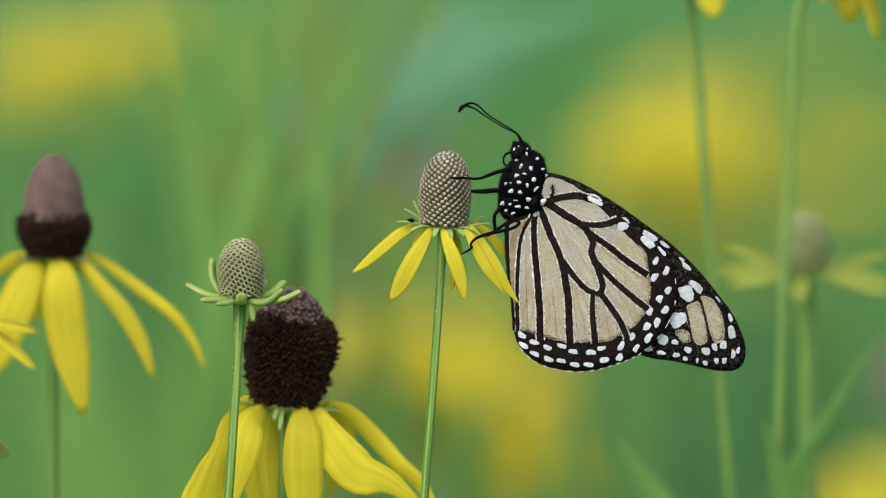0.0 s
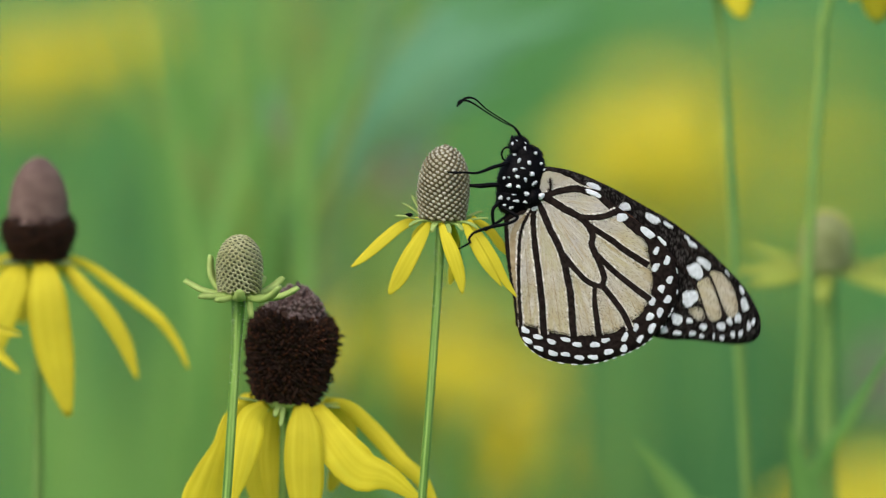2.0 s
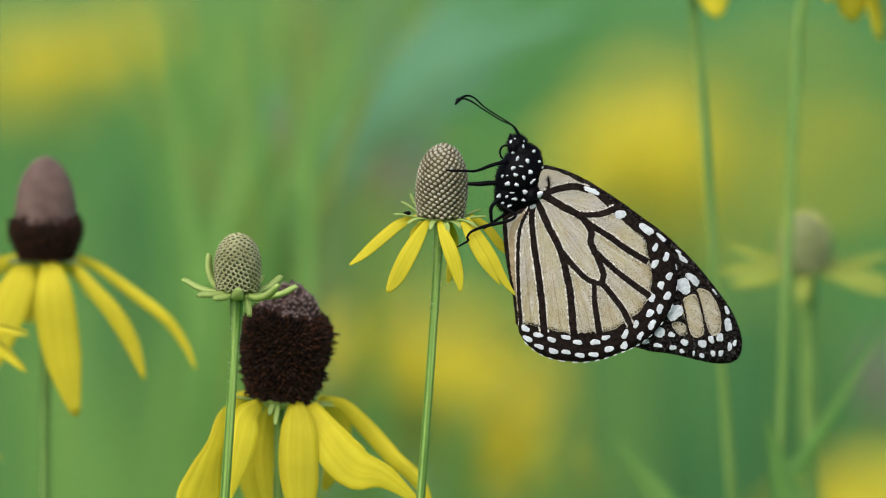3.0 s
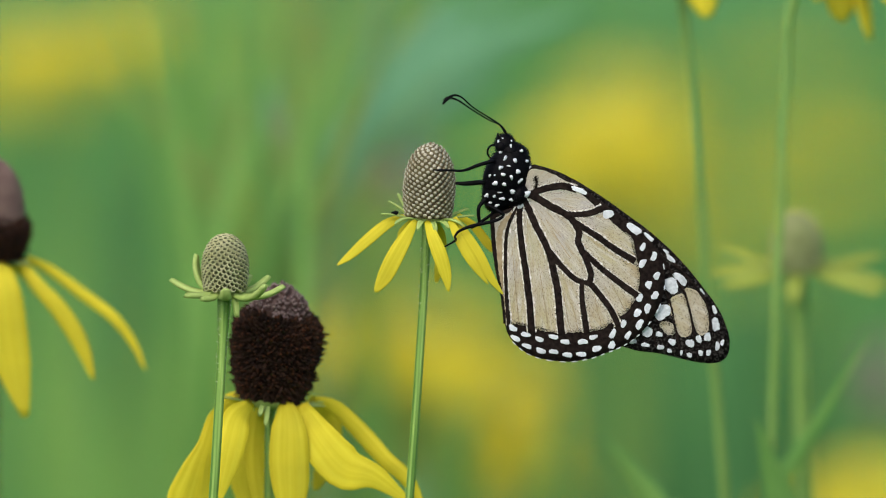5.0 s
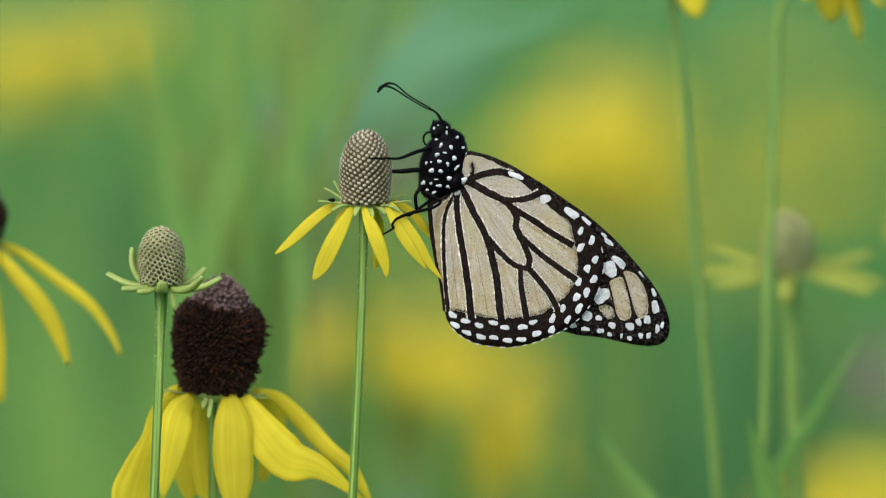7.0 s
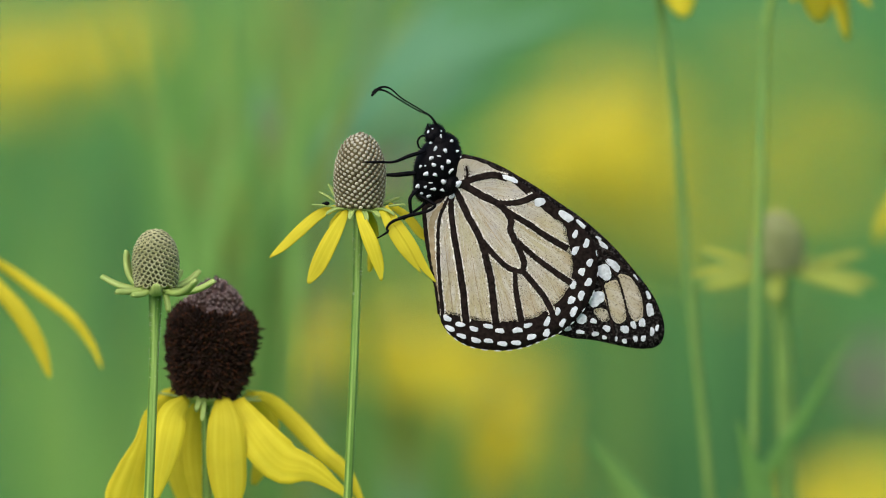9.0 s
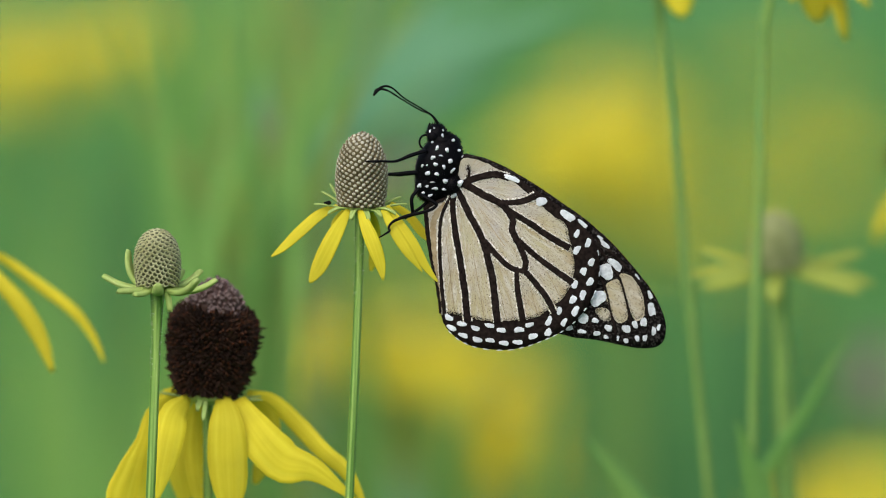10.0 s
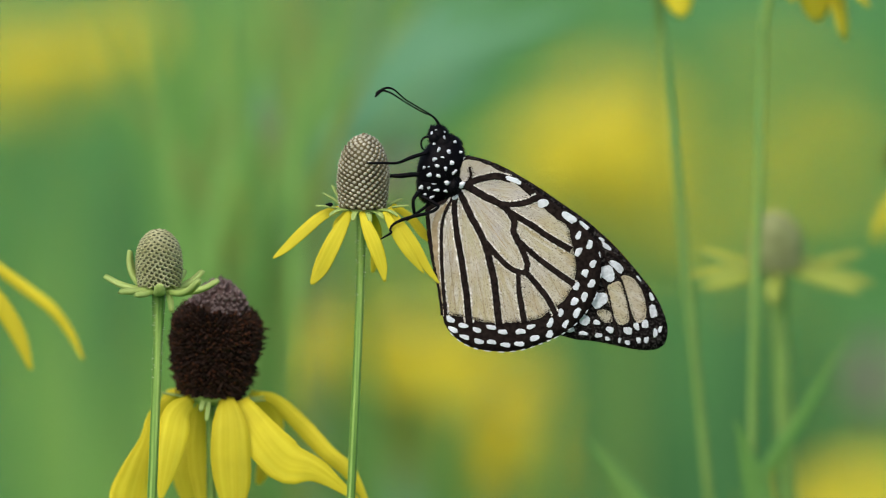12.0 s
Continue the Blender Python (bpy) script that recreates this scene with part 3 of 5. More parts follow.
SIDE_RAYS = (
    (((0.6, 0.0, -3.0), (1.5, -4.8, -7.0), (2.2, -11.1, -8.0), (3.6, -19.4, -8.0), (5.9, -29.3, -8.0)), (2.9, 6.5, 7.6, 6.5, 1.5), dict(cup=0.2, wave=0.02)),
    (((4.6, -0.2, -1.0), (8.5, -5.1, -4.0), (12.7, -10.0, -5.0), (16.1, -15.8, -5.0), (18.4, -22.3, -5.0)), (1.4, 2.7, 3.3, 2.9, 0.8), dict(cup=0.3)),
    (((5.9, 0.4, 1.0), (10.0, -1.7, 2.0), (16.3, -6.4, 1.0), (22.1, -10.9, 0.0), (25.7, -15.8, 0.0), (27.8, -20.5, 0.0)), (1.2, 1.8, 2.2, 2.1, 1.5, 0.6), dict(cup=0.3)),
    (((-3.6, -0.6, -1.0), (-5.1, -4.8, -4.0), (-8.3, -12.1, -5.0), (-11.9, -18.6, -5.0), (-17.4, -24.9, -5.0)), (3.1, 6.5, 7.5, 6.9, 1.5), dict(cup=0.15, face=-12)),
    (((-5.2, 0.4, 2.0), (-8.8, -1.3, 4.0), (-12.8, -4.0, 4.0)), (1.7, 2.9, 1.3), dict(cup=0.3)),
    (((-0.4, 0.2, 6.0), (-2.5, -4.8, 9.0), (-3.6, -12.1, 9.0)), (2.3, 4.2, 1.5), dict(cup=0.3)),
    (((1.7, 0.2, 6.0), (5.9, -2.7, 9.0), (7.9, -6.9, 9.0)), (2.1, 2.7, 0.8), dict(cup=0.3)),
)
# The flower that the butterfly holds.
FLOWER = coneflower("coneflower", "young yellow coneflower with tan cone holding the butterfly", at(*(-6.84, 6.33)), (-0.035, 0.01), "egg", 0.00435, 0.0131, (2.5, 0), [FLORET_GAP, FLORET_TIP, FLORET_SIDE],
    [],
    [(176, 5.6, 1.2, 45, 25), (192, 6.0, 0.8, 20, 0), (150, 6.0, 1.1, 40, 60), (214, 4.6, 1.2, 25, -40), (350, 6.0, 0.9, 25, 5), (12, 5.4, 1.2, 35, 22), (325, 5.4, 1.0, 30, -35), (252, 3.2, 1.0, 20, -75), (287, 3.4, 0.9, 10, -75), (312, 3.2, 1.2, 20, -50), (60, 4.6, 0.9, 15, 30), (100, 4.6, 0.9, 15, 30)],
    0.00070, YELLOW, BRACT, lean=(0.0085, 0), hairs=160, seed=11, foot_r=0.74, bract_thick=0.00028, rays=FLOWER_RAYS)

# The green bud beside it.
BUD = coneflower("coneflower_bud", "green coneflower bud with curled bracts and no petals", at(*(-43.57, -6.94), -0.008), (-0.055, -0.01), "egg", 0.00372, 0.0098, (0.0, 0), [FLORET_GREEN, FLORET_PALE],
    [], [(172, 8.2, 1.8, -6, 42), (158, 8.5, 1.8, 20, 110), (212, 6.0, 1.7, -10, 10), (120, 5.5, 1.5, 10, 80), (272, 4.6, 2.0, -50, 95), (318, 8.8, 1.9, -30, 62), (344, 9.4, 1.8, -22, 44), (20, 7.0, 1.6, 0, 55), (50, 5.6, 1.5, 10, 60), (90, 5.5, 1.5, 10, 60), (310, 4.2, 0.9, -60, -85), (235, 5.0, 1.6, -30, 20)],
    0.00076, YELLOW, BRACT, flare=0.62, lean=(0.0080, 0), hairs=200, seed=12, foot_r=0.77, bract_thick=0.0009)

# The ripe dark cone.
RIPE = coneflower("coneflower", "ripe yellow coneflower with bristly dark brown cone", at(*(-35.10, -26.84), 0.012), (-0.045, 0.03), "barrel", 0.0076, 0.0213, (6.0, 0), [DARK, RUST, PLUM, PLUM_TIP],
    [],
    [(190, 6.0, 1.0, 0, 10), (215, 4.5, 1.0, -25, -50), (268, 4.6, 0.8, -60, -40), (255, 2.6, 1.0, -40, -60), (300, 3.4, 0.8, -35, -60), (335, 5.0, 1.1, -5, -25), (355, 6.2, 1.0, 5, 8), (15, 6.5, 1.0, 6, 14), (60, 5, 1.0, 0, 10), (130, 5, 1.0, 0, 10)],
    0.0007, YELLOW, BRACT, lean=(0.002, 0), hairs=60, seed=13, foot_r=0.62, bract_thick=0.00028, rays=RIPE_RAYS)

# The flower that swings in and out at the edge, a little behind.
SIDE = coneflower("coneflower", "yellow coneflower with brown dome and long drooping petals", at(*(-70.41, -1.33), 0.045), (-0.10, 0.06), "dome", 0.0064, 0.0190, (0.0, 0), [DARK, RUST, DOME, DOME],
    [],
    [(200, 5, 1.0, 0, 10), (330, 5, 1.0, 0, 10), (20, 5, 1.0, 0, 10), (160, 5, 1.0, 0, 10)],
    0.0009, YELLOW, BRACT_DULL, lean=(0.001, 0), stem_mat=STEM_DULL, seed=14, foot_r=0.42, rays=SIDE_RAYS)
SIDE_BUD = coneflower("coneflower", "young coneflower with tan cone and short pale rays", at(*(-86.33, -12.45), -0.035), (-0.13, -0.03), "egg", 0.0044, 0.0108, (0.0, 0), [FLORET_GAP, FLORET_TIP],
    [(321, 14.5, 3.8, 2, -14), (321, 16.0, 3.8, -18, -42), (279, 13.8, 3.8, -42, -66), (285, 13.0, 2.4, -30, -66), (250, 12, 2.2, -30, -66), (190, 12, 1.8, 0, -20), (30, 12, 2, 0, -20), (100, 11, 2, 0, -20), (150, 11, 2, 0, -20)],
    [(340, 4, 0.9, 0, 20), (200, 4, 0.9, 0, 20), (270, 4, 0.9, -10, 0)], 0.0008, YELLOW, BRACT, stem_mat=STEM_DULL, seed=15, bract_thick=0.0003)
SIDE_LOW = coneflower("coneflower", "withered yellow coneflower low among the stems", at(*(-91.02, -31.73), 0.055), (-0.12, 0.10), "dome", 0.0040, 0.0060, (0.0, 0), [RUST, DARK, DOME, DOME],
    [(250, 9, 6.0, 50, -60), (285, 10, 6.0, 55, -70), (320, 10, 5.0, 45, -60), (345, 9, 5.0, 50, -40), (200, 10, 5.0, 40, -60), (160, 10, 5.0, 40, -60), (100, 9, 5.0, 60, 0), (60, 9, 5.0, 60, 0), (310, 19, 5.0, -40, -62), (270, 17, 5.5, -50, -80), (20, 14, 5, 10, -70), (225, 17, 5, -40, -75)],
    [(300, 4, 0.9, 0, 10)], 0.0009, OLD_YELLOW, BRACT_DULL, stem_mat=STEM_DULL, seed=16)
SIDE_TOP = coneflower("coneflower", "tall yellow coneflower beyond the brown-domed one", at(*(-94.49, 15.20), 0.045), (-0.16, 0.07), "dome", 0.0050, 0.0150, (0.0, 0), [DARK, RUST, DOME, DOME],
    [(345, 17.5, 4.2, -5, -84), (300, 20, 5.0, -30, -80), (250, 18, 5.5, -40, -80), (200, 18, 5, -20, -75), (20, 16, 5, -10, -70), (90, 18, 5, -30, -75), (140, 18, 5, -30, -75)],
    [(350, 5, 0.9, 10, 30)], 0.0009, YELLOW, BRACT_DULL, stem_mat=STEM_DULL, seed=17)

# Plants behind the butterfly.
BACK_BUD = coneflower("coneflower", "young coneflower with grey-green cone and pale spreading rays", at(*(65.31, -3.57), 0.095), (0.075, 0.10), "egg", 0.0044, 0.0105, (0.0, 0), [FLORET_LEAF, FLORET_LEAF],
    [(182, 14.5, 3.8, 8, -14, dict(roll=-35)), (205, 14.0, 3.8, -8, -14, dict(roll=-35)), (262, 7.5, 3.4, -30, -70), (330, 16.0, 3.8, -4, -24, dict(roll=35)), (352, 16.5, 3.8, 4, -24, dict(roll=35)), (12, 15.0, 3.2, 14, 8, dict(roll=30)), (60, 12, 2.6, 10, 10), (110, 12, 2.6, 10, 10), (160, 14, 3.2, 20, 14, dict(roll=-30))],
    [(190, 5, 1.0, 10, 30), (340, 5, 1.0, 10, 30), (250, 4, 1, -20, 0), (290, 4, 1, -20, 0)],
    0.0016, LIME, BRACT, lean=(-0.005, 0), seed=18, stem_mat=STEM_PALE)
TALL_A = coneflower("coneflower", "tall yellow coneflower rising above the butterfly", at(*(43.78, 53.67), 0.080), (0.062, 0.06), "dome", 0.0062, 0.016, (0, 0), [DARK, RUST, DOME, DOME],
    [(309, 13.0, 6.6, -46, -86, dict(roll=25)), (246, 10.2, 4.6, -17, -67), (129, 11.2, 4.6, -6, -46), (33, 11.0, 4.6, -18, -58), (57, 9.0, 4.6, -30, -70)],
    [(300, 4, 0.9, 0, 10)], 0.00078, YELLOW, BRACT_DULL, joint_drop=0.22, lean=(-0.0185, 0), seed=19, bend_share=0.5, stem_mat=STEM_PALE)
TALL_B = coneflower("coneflower", "tall yellow coneflower with bent stem behind the wing", at(*(70.20, 54.69), 0.072), (0.052, 0.06), "dome", 0.0065, 0.016, (0, 0), [DARK, RUST, DOME, DOME],
    [(309, 13.8, 9.0, -67, -97, dict(cup=0.1)), (342, 18.2, 5.0, -57, -87, dict(cup=0.1, roll=20)), (327, 16.3, 4.4, -27, -57), (261, 11.7, 4.6, -34, -74), (123, 12.0, 5, -10, -50), (30, 12.2, 5, -20, -60), (69, 10.0, 5, -44, -84)],
    [(300, 4, 0.9, 0, 10)], 0.00078, YELLOW, BRACT_DULL, joint_drop=0.22, lean=(0.0105, 0), seed=20, bend_share=0.02, hook=0.33, neck=(0.47, 0.955), stem_mat=STEM_PALE)


# ---------------------------------------------------------------- the butterfly
# Built in its own space, in metres: x along the picture, z up, y away; the origin is the wing root.
def mm(u, v, y=0.0):
    return Vector((u * 0.001, y, v * 0.001))


def bulge(p, y, deep):
    """The wing's slight curve: the plane y, pushed out where the wing is widest."""
    return Vector((p.x, y - deep * math.sin(min(1.0, (p.x * p.x + p.z * p.z) ** 0.5 / 0.045) * math.pi), p.z))


def wing_sheet(bm, outline, hub, y, deep, n=120, rows=14, mat=0, rag=0.0, rng=None):
    loop = ring_loop(outline, n)
    if rag:
        loop = [p + Vector((rng.uniform(-rag, rag), 0, rng.uniform(-rag, rag))) for p in loop]
    c = bm.verts.new(bulge(hub, y, deep))
    last = None
    for i in range(1, rows + 1):
        ring = [bm.verts.new(bulge(hub.lerp(p, i / rows), y, deep)) for p in loop]
        for k in range(n):
            j = (k + 1) % n
            f = bm.faces.new((c, ring[j], ring[k]) if last is None else (last[k], last[j], ring[j], ring[k]))
            f.material_index = mat
        last = ring


def vein(bm, pts, w0, w1, y, deep, rng, rag=0.00008):
    """A vein: a low ridge of dark scales with a ragged edge."""
    n = 84
    path = smooth_path(pts, n)
    last = None
    for i, p in enumerate(path):
        d = (path[min(i + 1, n - 1)] - path[max(i - 1, 0)]).normalized()
        s = Vector((-d.z, 0, d.x))
        w = (w0 + (w1 - w0) * i / (n - 1)) * 0.5
        row = [bm.verts.new(bulge(p - s * (w + rng.uniform(-rag, rag)), y, deep)), bm.verts.new(bulge(p, y - 0.00009, deep)), bm.verts.new(bulge(p + s * (w + rng.uniform(-rag, rag)), y, deep))]
        if last:
            bm.faces.new((last[0], last[1], row[1], row[0]))
            bm.faces.new((last[1], last[2], row[2], row[1]))
        last = row


def spot(wing, mat, side, p, a, b, turn, y, deep, rng, name="white_spot"):
    """A white spot: a low, slightly uneven pad of scales."""
    bm = bmesh.new()
    c, s = math.cos(radians(turn)), math.sin(radians(turn))
    n = 20
    phase = rng.uniform(0, 6)
    rim, inner = [], []
    for k in range(n):
        w = 2 * math.pi * k / n
        r = 1 + 0.10 * math.sin(2 * w + phase) + 0.08 * math.sin(3 * w + 2 * phase) + rng.uniform(-0.09, 0.09)
        x = 0.46 * a * r * math.copysign(abs(math.cos(w)) ** 0.75, math.cos(w))
        z = 0.46 * b * r * math.copysign(abs(math.sin(w)) ** 0.75, math.sin(w))
        q = Vector((p.x + c * x - s * z, 0, p.z + s * x + c * z))
        rim.append(bm.verts.new(bulge(q, y, deep)))
        inner.append(bm.verts.new(bulge(p.lerp(q, 0.7), y - 0.00005, deep)))
    for k in range(n):
        j = (k + 1) % n
        bm.faces.new((rim[k], inner[k], inner[j], rim[j]))
    bm.faces.new(inner[::-1])
    return part(name, flip(bm, side), mat, wing, smooth=False)


def flip(bm, side):
    """The far wing is the near one mirrored."""
    if side > 0:
        bm.transform(Matrix.Diagonal((1, -1, 1, 1)))
        bmesh.ops.reverse_faces(bm, faces=bm.faces[:])
    return bm


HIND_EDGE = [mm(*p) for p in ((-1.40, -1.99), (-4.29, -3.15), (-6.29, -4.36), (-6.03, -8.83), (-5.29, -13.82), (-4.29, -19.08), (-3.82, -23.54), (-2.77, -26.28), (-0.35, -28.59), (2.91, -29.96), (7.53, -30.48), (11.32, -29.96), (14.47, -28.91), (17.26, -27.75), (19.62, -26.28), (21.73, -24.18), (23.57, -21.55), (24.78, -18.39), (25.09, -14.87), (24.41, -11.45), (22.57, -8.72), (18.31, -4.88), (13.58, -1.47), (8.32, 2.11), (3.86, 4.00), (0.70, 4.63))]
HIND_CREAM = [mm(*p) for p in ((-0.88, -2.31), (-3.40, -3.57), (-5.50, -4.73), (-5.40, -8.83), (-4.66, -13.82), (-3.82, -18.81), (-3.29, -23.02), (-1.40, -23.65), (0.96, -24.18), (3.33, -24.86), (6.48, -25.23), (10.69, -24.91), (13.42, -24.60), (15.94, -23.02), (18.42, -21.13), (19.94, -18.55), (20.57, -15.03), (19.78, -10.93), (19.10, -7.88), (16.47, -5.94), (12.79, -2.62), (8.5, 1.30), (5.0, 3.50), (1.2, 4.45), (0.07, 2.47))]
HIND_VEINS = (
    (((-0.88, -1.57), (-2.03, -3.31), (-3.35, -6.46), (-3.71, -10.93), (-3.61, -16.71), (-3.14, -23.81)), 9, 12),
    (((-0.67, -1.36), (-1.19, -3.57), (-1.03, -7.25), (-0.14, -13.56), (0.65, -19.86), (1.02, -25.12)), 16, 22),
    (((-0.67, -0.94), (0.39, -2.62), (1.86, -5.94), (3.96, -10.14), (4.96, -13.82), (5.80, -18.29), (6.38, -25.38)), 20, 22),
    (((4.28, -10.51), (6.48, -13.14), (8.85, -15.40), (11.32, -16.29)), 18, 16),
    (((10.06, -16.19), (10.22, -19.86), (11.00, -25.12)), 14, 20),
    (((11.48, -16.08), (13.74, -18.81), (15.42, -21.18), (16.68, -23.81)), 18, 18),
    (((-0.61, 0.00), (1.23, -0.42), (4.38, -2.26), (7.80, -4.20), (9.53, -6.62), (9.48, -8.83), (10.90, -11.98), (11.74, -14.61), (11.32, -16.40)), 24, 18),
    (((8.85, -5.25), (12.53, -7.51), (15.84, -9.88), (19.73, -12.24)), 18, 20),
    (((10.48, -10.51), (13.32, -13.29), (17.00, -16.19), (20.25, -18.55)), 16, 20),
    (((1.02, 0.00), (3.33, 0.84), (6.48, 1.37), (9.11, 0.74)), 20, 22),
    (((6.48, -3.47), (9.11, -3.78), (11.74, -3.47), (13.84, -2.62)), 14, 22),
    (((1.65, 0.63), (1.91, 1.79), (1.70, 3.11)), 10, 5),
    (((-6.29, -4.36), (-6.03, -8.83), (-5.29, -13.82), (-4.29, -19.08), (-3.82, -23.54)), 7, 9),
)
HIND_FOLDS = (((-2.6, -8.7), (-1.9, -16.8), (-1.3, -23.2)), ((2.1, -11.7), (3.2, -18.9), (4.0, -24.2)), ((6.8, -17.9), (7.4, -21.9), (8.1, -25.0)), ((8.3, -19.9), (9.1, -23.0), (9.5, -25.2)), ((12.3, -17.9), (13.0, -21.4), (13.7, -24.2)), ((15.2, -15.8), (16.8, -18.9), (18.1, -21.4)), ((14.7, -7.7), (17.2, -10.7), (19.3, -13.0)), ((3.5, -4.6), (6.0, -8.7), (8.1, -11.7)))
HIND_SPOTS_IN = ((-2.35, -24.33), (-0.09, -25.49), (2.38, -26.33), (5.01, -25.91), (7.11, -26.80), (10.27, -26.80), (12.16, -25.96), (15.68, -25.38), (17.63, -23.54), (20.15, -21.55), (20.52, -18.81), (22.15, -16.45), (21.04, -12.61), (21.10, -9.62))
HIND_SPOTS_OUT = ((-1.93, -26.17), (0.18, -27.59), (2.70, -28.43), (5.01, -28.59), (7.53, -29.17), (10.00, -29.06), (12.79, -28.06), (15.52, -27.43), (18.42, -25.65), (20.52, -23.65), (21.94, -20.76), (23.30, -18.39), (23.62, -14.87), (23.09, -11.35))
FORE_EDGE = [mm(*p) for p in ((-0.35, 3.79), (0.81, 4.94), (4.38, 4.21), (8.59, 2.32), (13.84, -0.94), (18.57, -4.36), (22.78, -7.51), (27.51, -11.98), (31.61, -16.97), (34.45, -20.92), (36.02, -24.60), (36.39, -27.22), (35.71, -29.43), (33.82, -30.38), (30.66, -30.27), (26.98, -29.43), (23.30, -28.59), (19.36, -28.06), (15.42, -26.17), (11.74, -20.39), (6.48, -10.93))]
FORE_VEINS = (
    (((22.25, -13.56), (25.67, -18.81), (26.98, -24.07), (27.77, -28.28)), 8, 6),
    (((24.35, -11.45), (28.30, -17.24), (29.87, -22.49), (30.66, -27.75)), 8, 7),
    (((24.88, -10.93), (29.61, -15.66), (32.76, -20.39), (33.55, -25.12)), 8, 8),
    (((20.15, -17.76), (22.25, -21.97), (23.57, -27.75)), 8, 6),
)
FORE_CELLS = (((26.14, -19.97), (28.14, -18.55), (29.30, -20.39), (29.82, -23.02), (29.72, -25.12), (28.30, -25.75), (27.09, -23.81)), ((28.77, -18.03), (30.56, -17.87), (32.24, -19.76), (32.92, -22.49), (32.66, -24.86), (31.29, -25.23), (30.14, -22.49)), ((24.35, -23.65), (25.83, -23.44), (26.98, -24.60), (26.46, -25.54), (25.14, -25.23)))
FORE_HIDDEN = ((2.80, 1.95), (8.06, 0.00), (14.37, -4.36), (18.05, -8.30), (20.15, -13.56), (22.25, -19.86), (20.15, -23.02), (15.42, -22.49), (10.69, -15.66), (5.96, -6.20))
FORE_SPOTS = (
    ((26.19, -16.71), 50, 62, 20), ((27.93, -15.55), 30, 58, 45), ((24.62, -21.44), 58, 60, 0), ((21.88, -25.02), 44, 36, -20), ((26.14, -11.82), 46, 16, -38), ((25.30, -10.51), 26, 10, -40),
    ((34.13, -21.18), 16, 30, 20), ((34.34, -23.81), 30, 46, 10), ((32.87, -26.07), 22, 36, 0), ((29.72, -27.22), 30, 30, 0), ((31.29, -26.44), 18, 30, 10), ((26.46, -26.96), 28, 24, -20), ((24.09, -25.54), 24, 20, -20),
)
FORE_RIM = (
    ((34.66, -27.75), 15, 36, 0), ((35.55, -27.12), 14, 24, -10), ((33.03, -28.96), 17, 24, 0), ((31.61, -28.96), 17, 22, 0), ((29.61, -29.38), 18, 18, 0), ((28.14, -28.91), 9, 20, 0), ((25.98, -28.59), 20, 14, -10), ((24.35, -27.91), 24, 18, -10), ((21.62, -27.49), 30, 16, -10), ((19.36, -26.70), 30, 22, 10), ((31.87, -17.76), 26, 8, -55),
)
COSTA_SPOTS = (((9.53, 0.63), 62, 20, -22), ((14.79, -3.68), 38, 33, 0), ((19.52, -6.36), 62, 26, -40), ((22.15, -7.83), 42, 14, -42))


def loose_scales(bm, path, count, spread, y, deep, rng, size=0.00009, inward=None):
    """Single dark scales strewn along an edge, thinning out away from it."""
    for _ in range(count):
        p = path[rng.randrange(len(path))]
        off = Vector((rng.gauss(0, spread), 0, rng.gauss(0, spread)))
        off *= min(1.0, 1.6 * spread / max(off.length, 1e-9))
        if inward:
            off = off * 0.6 + (inward - p).normalized() * abs(rng.gauss(0, spread * 1.4))
        q = p + off
        w, s = rng.uniform(0, 3.14), size * rng.uniform(0.5, 1.2)
        u, v = Vector((math.cos(w), 0, math.sin(w))) * s, Vector((-math.sin(w), 0, math.cos(w))) * s * 0.55
        bm.faces.new([bm.verts.new(bulge(q + e, y, deep)) for e in (-u, -v, u, v)])


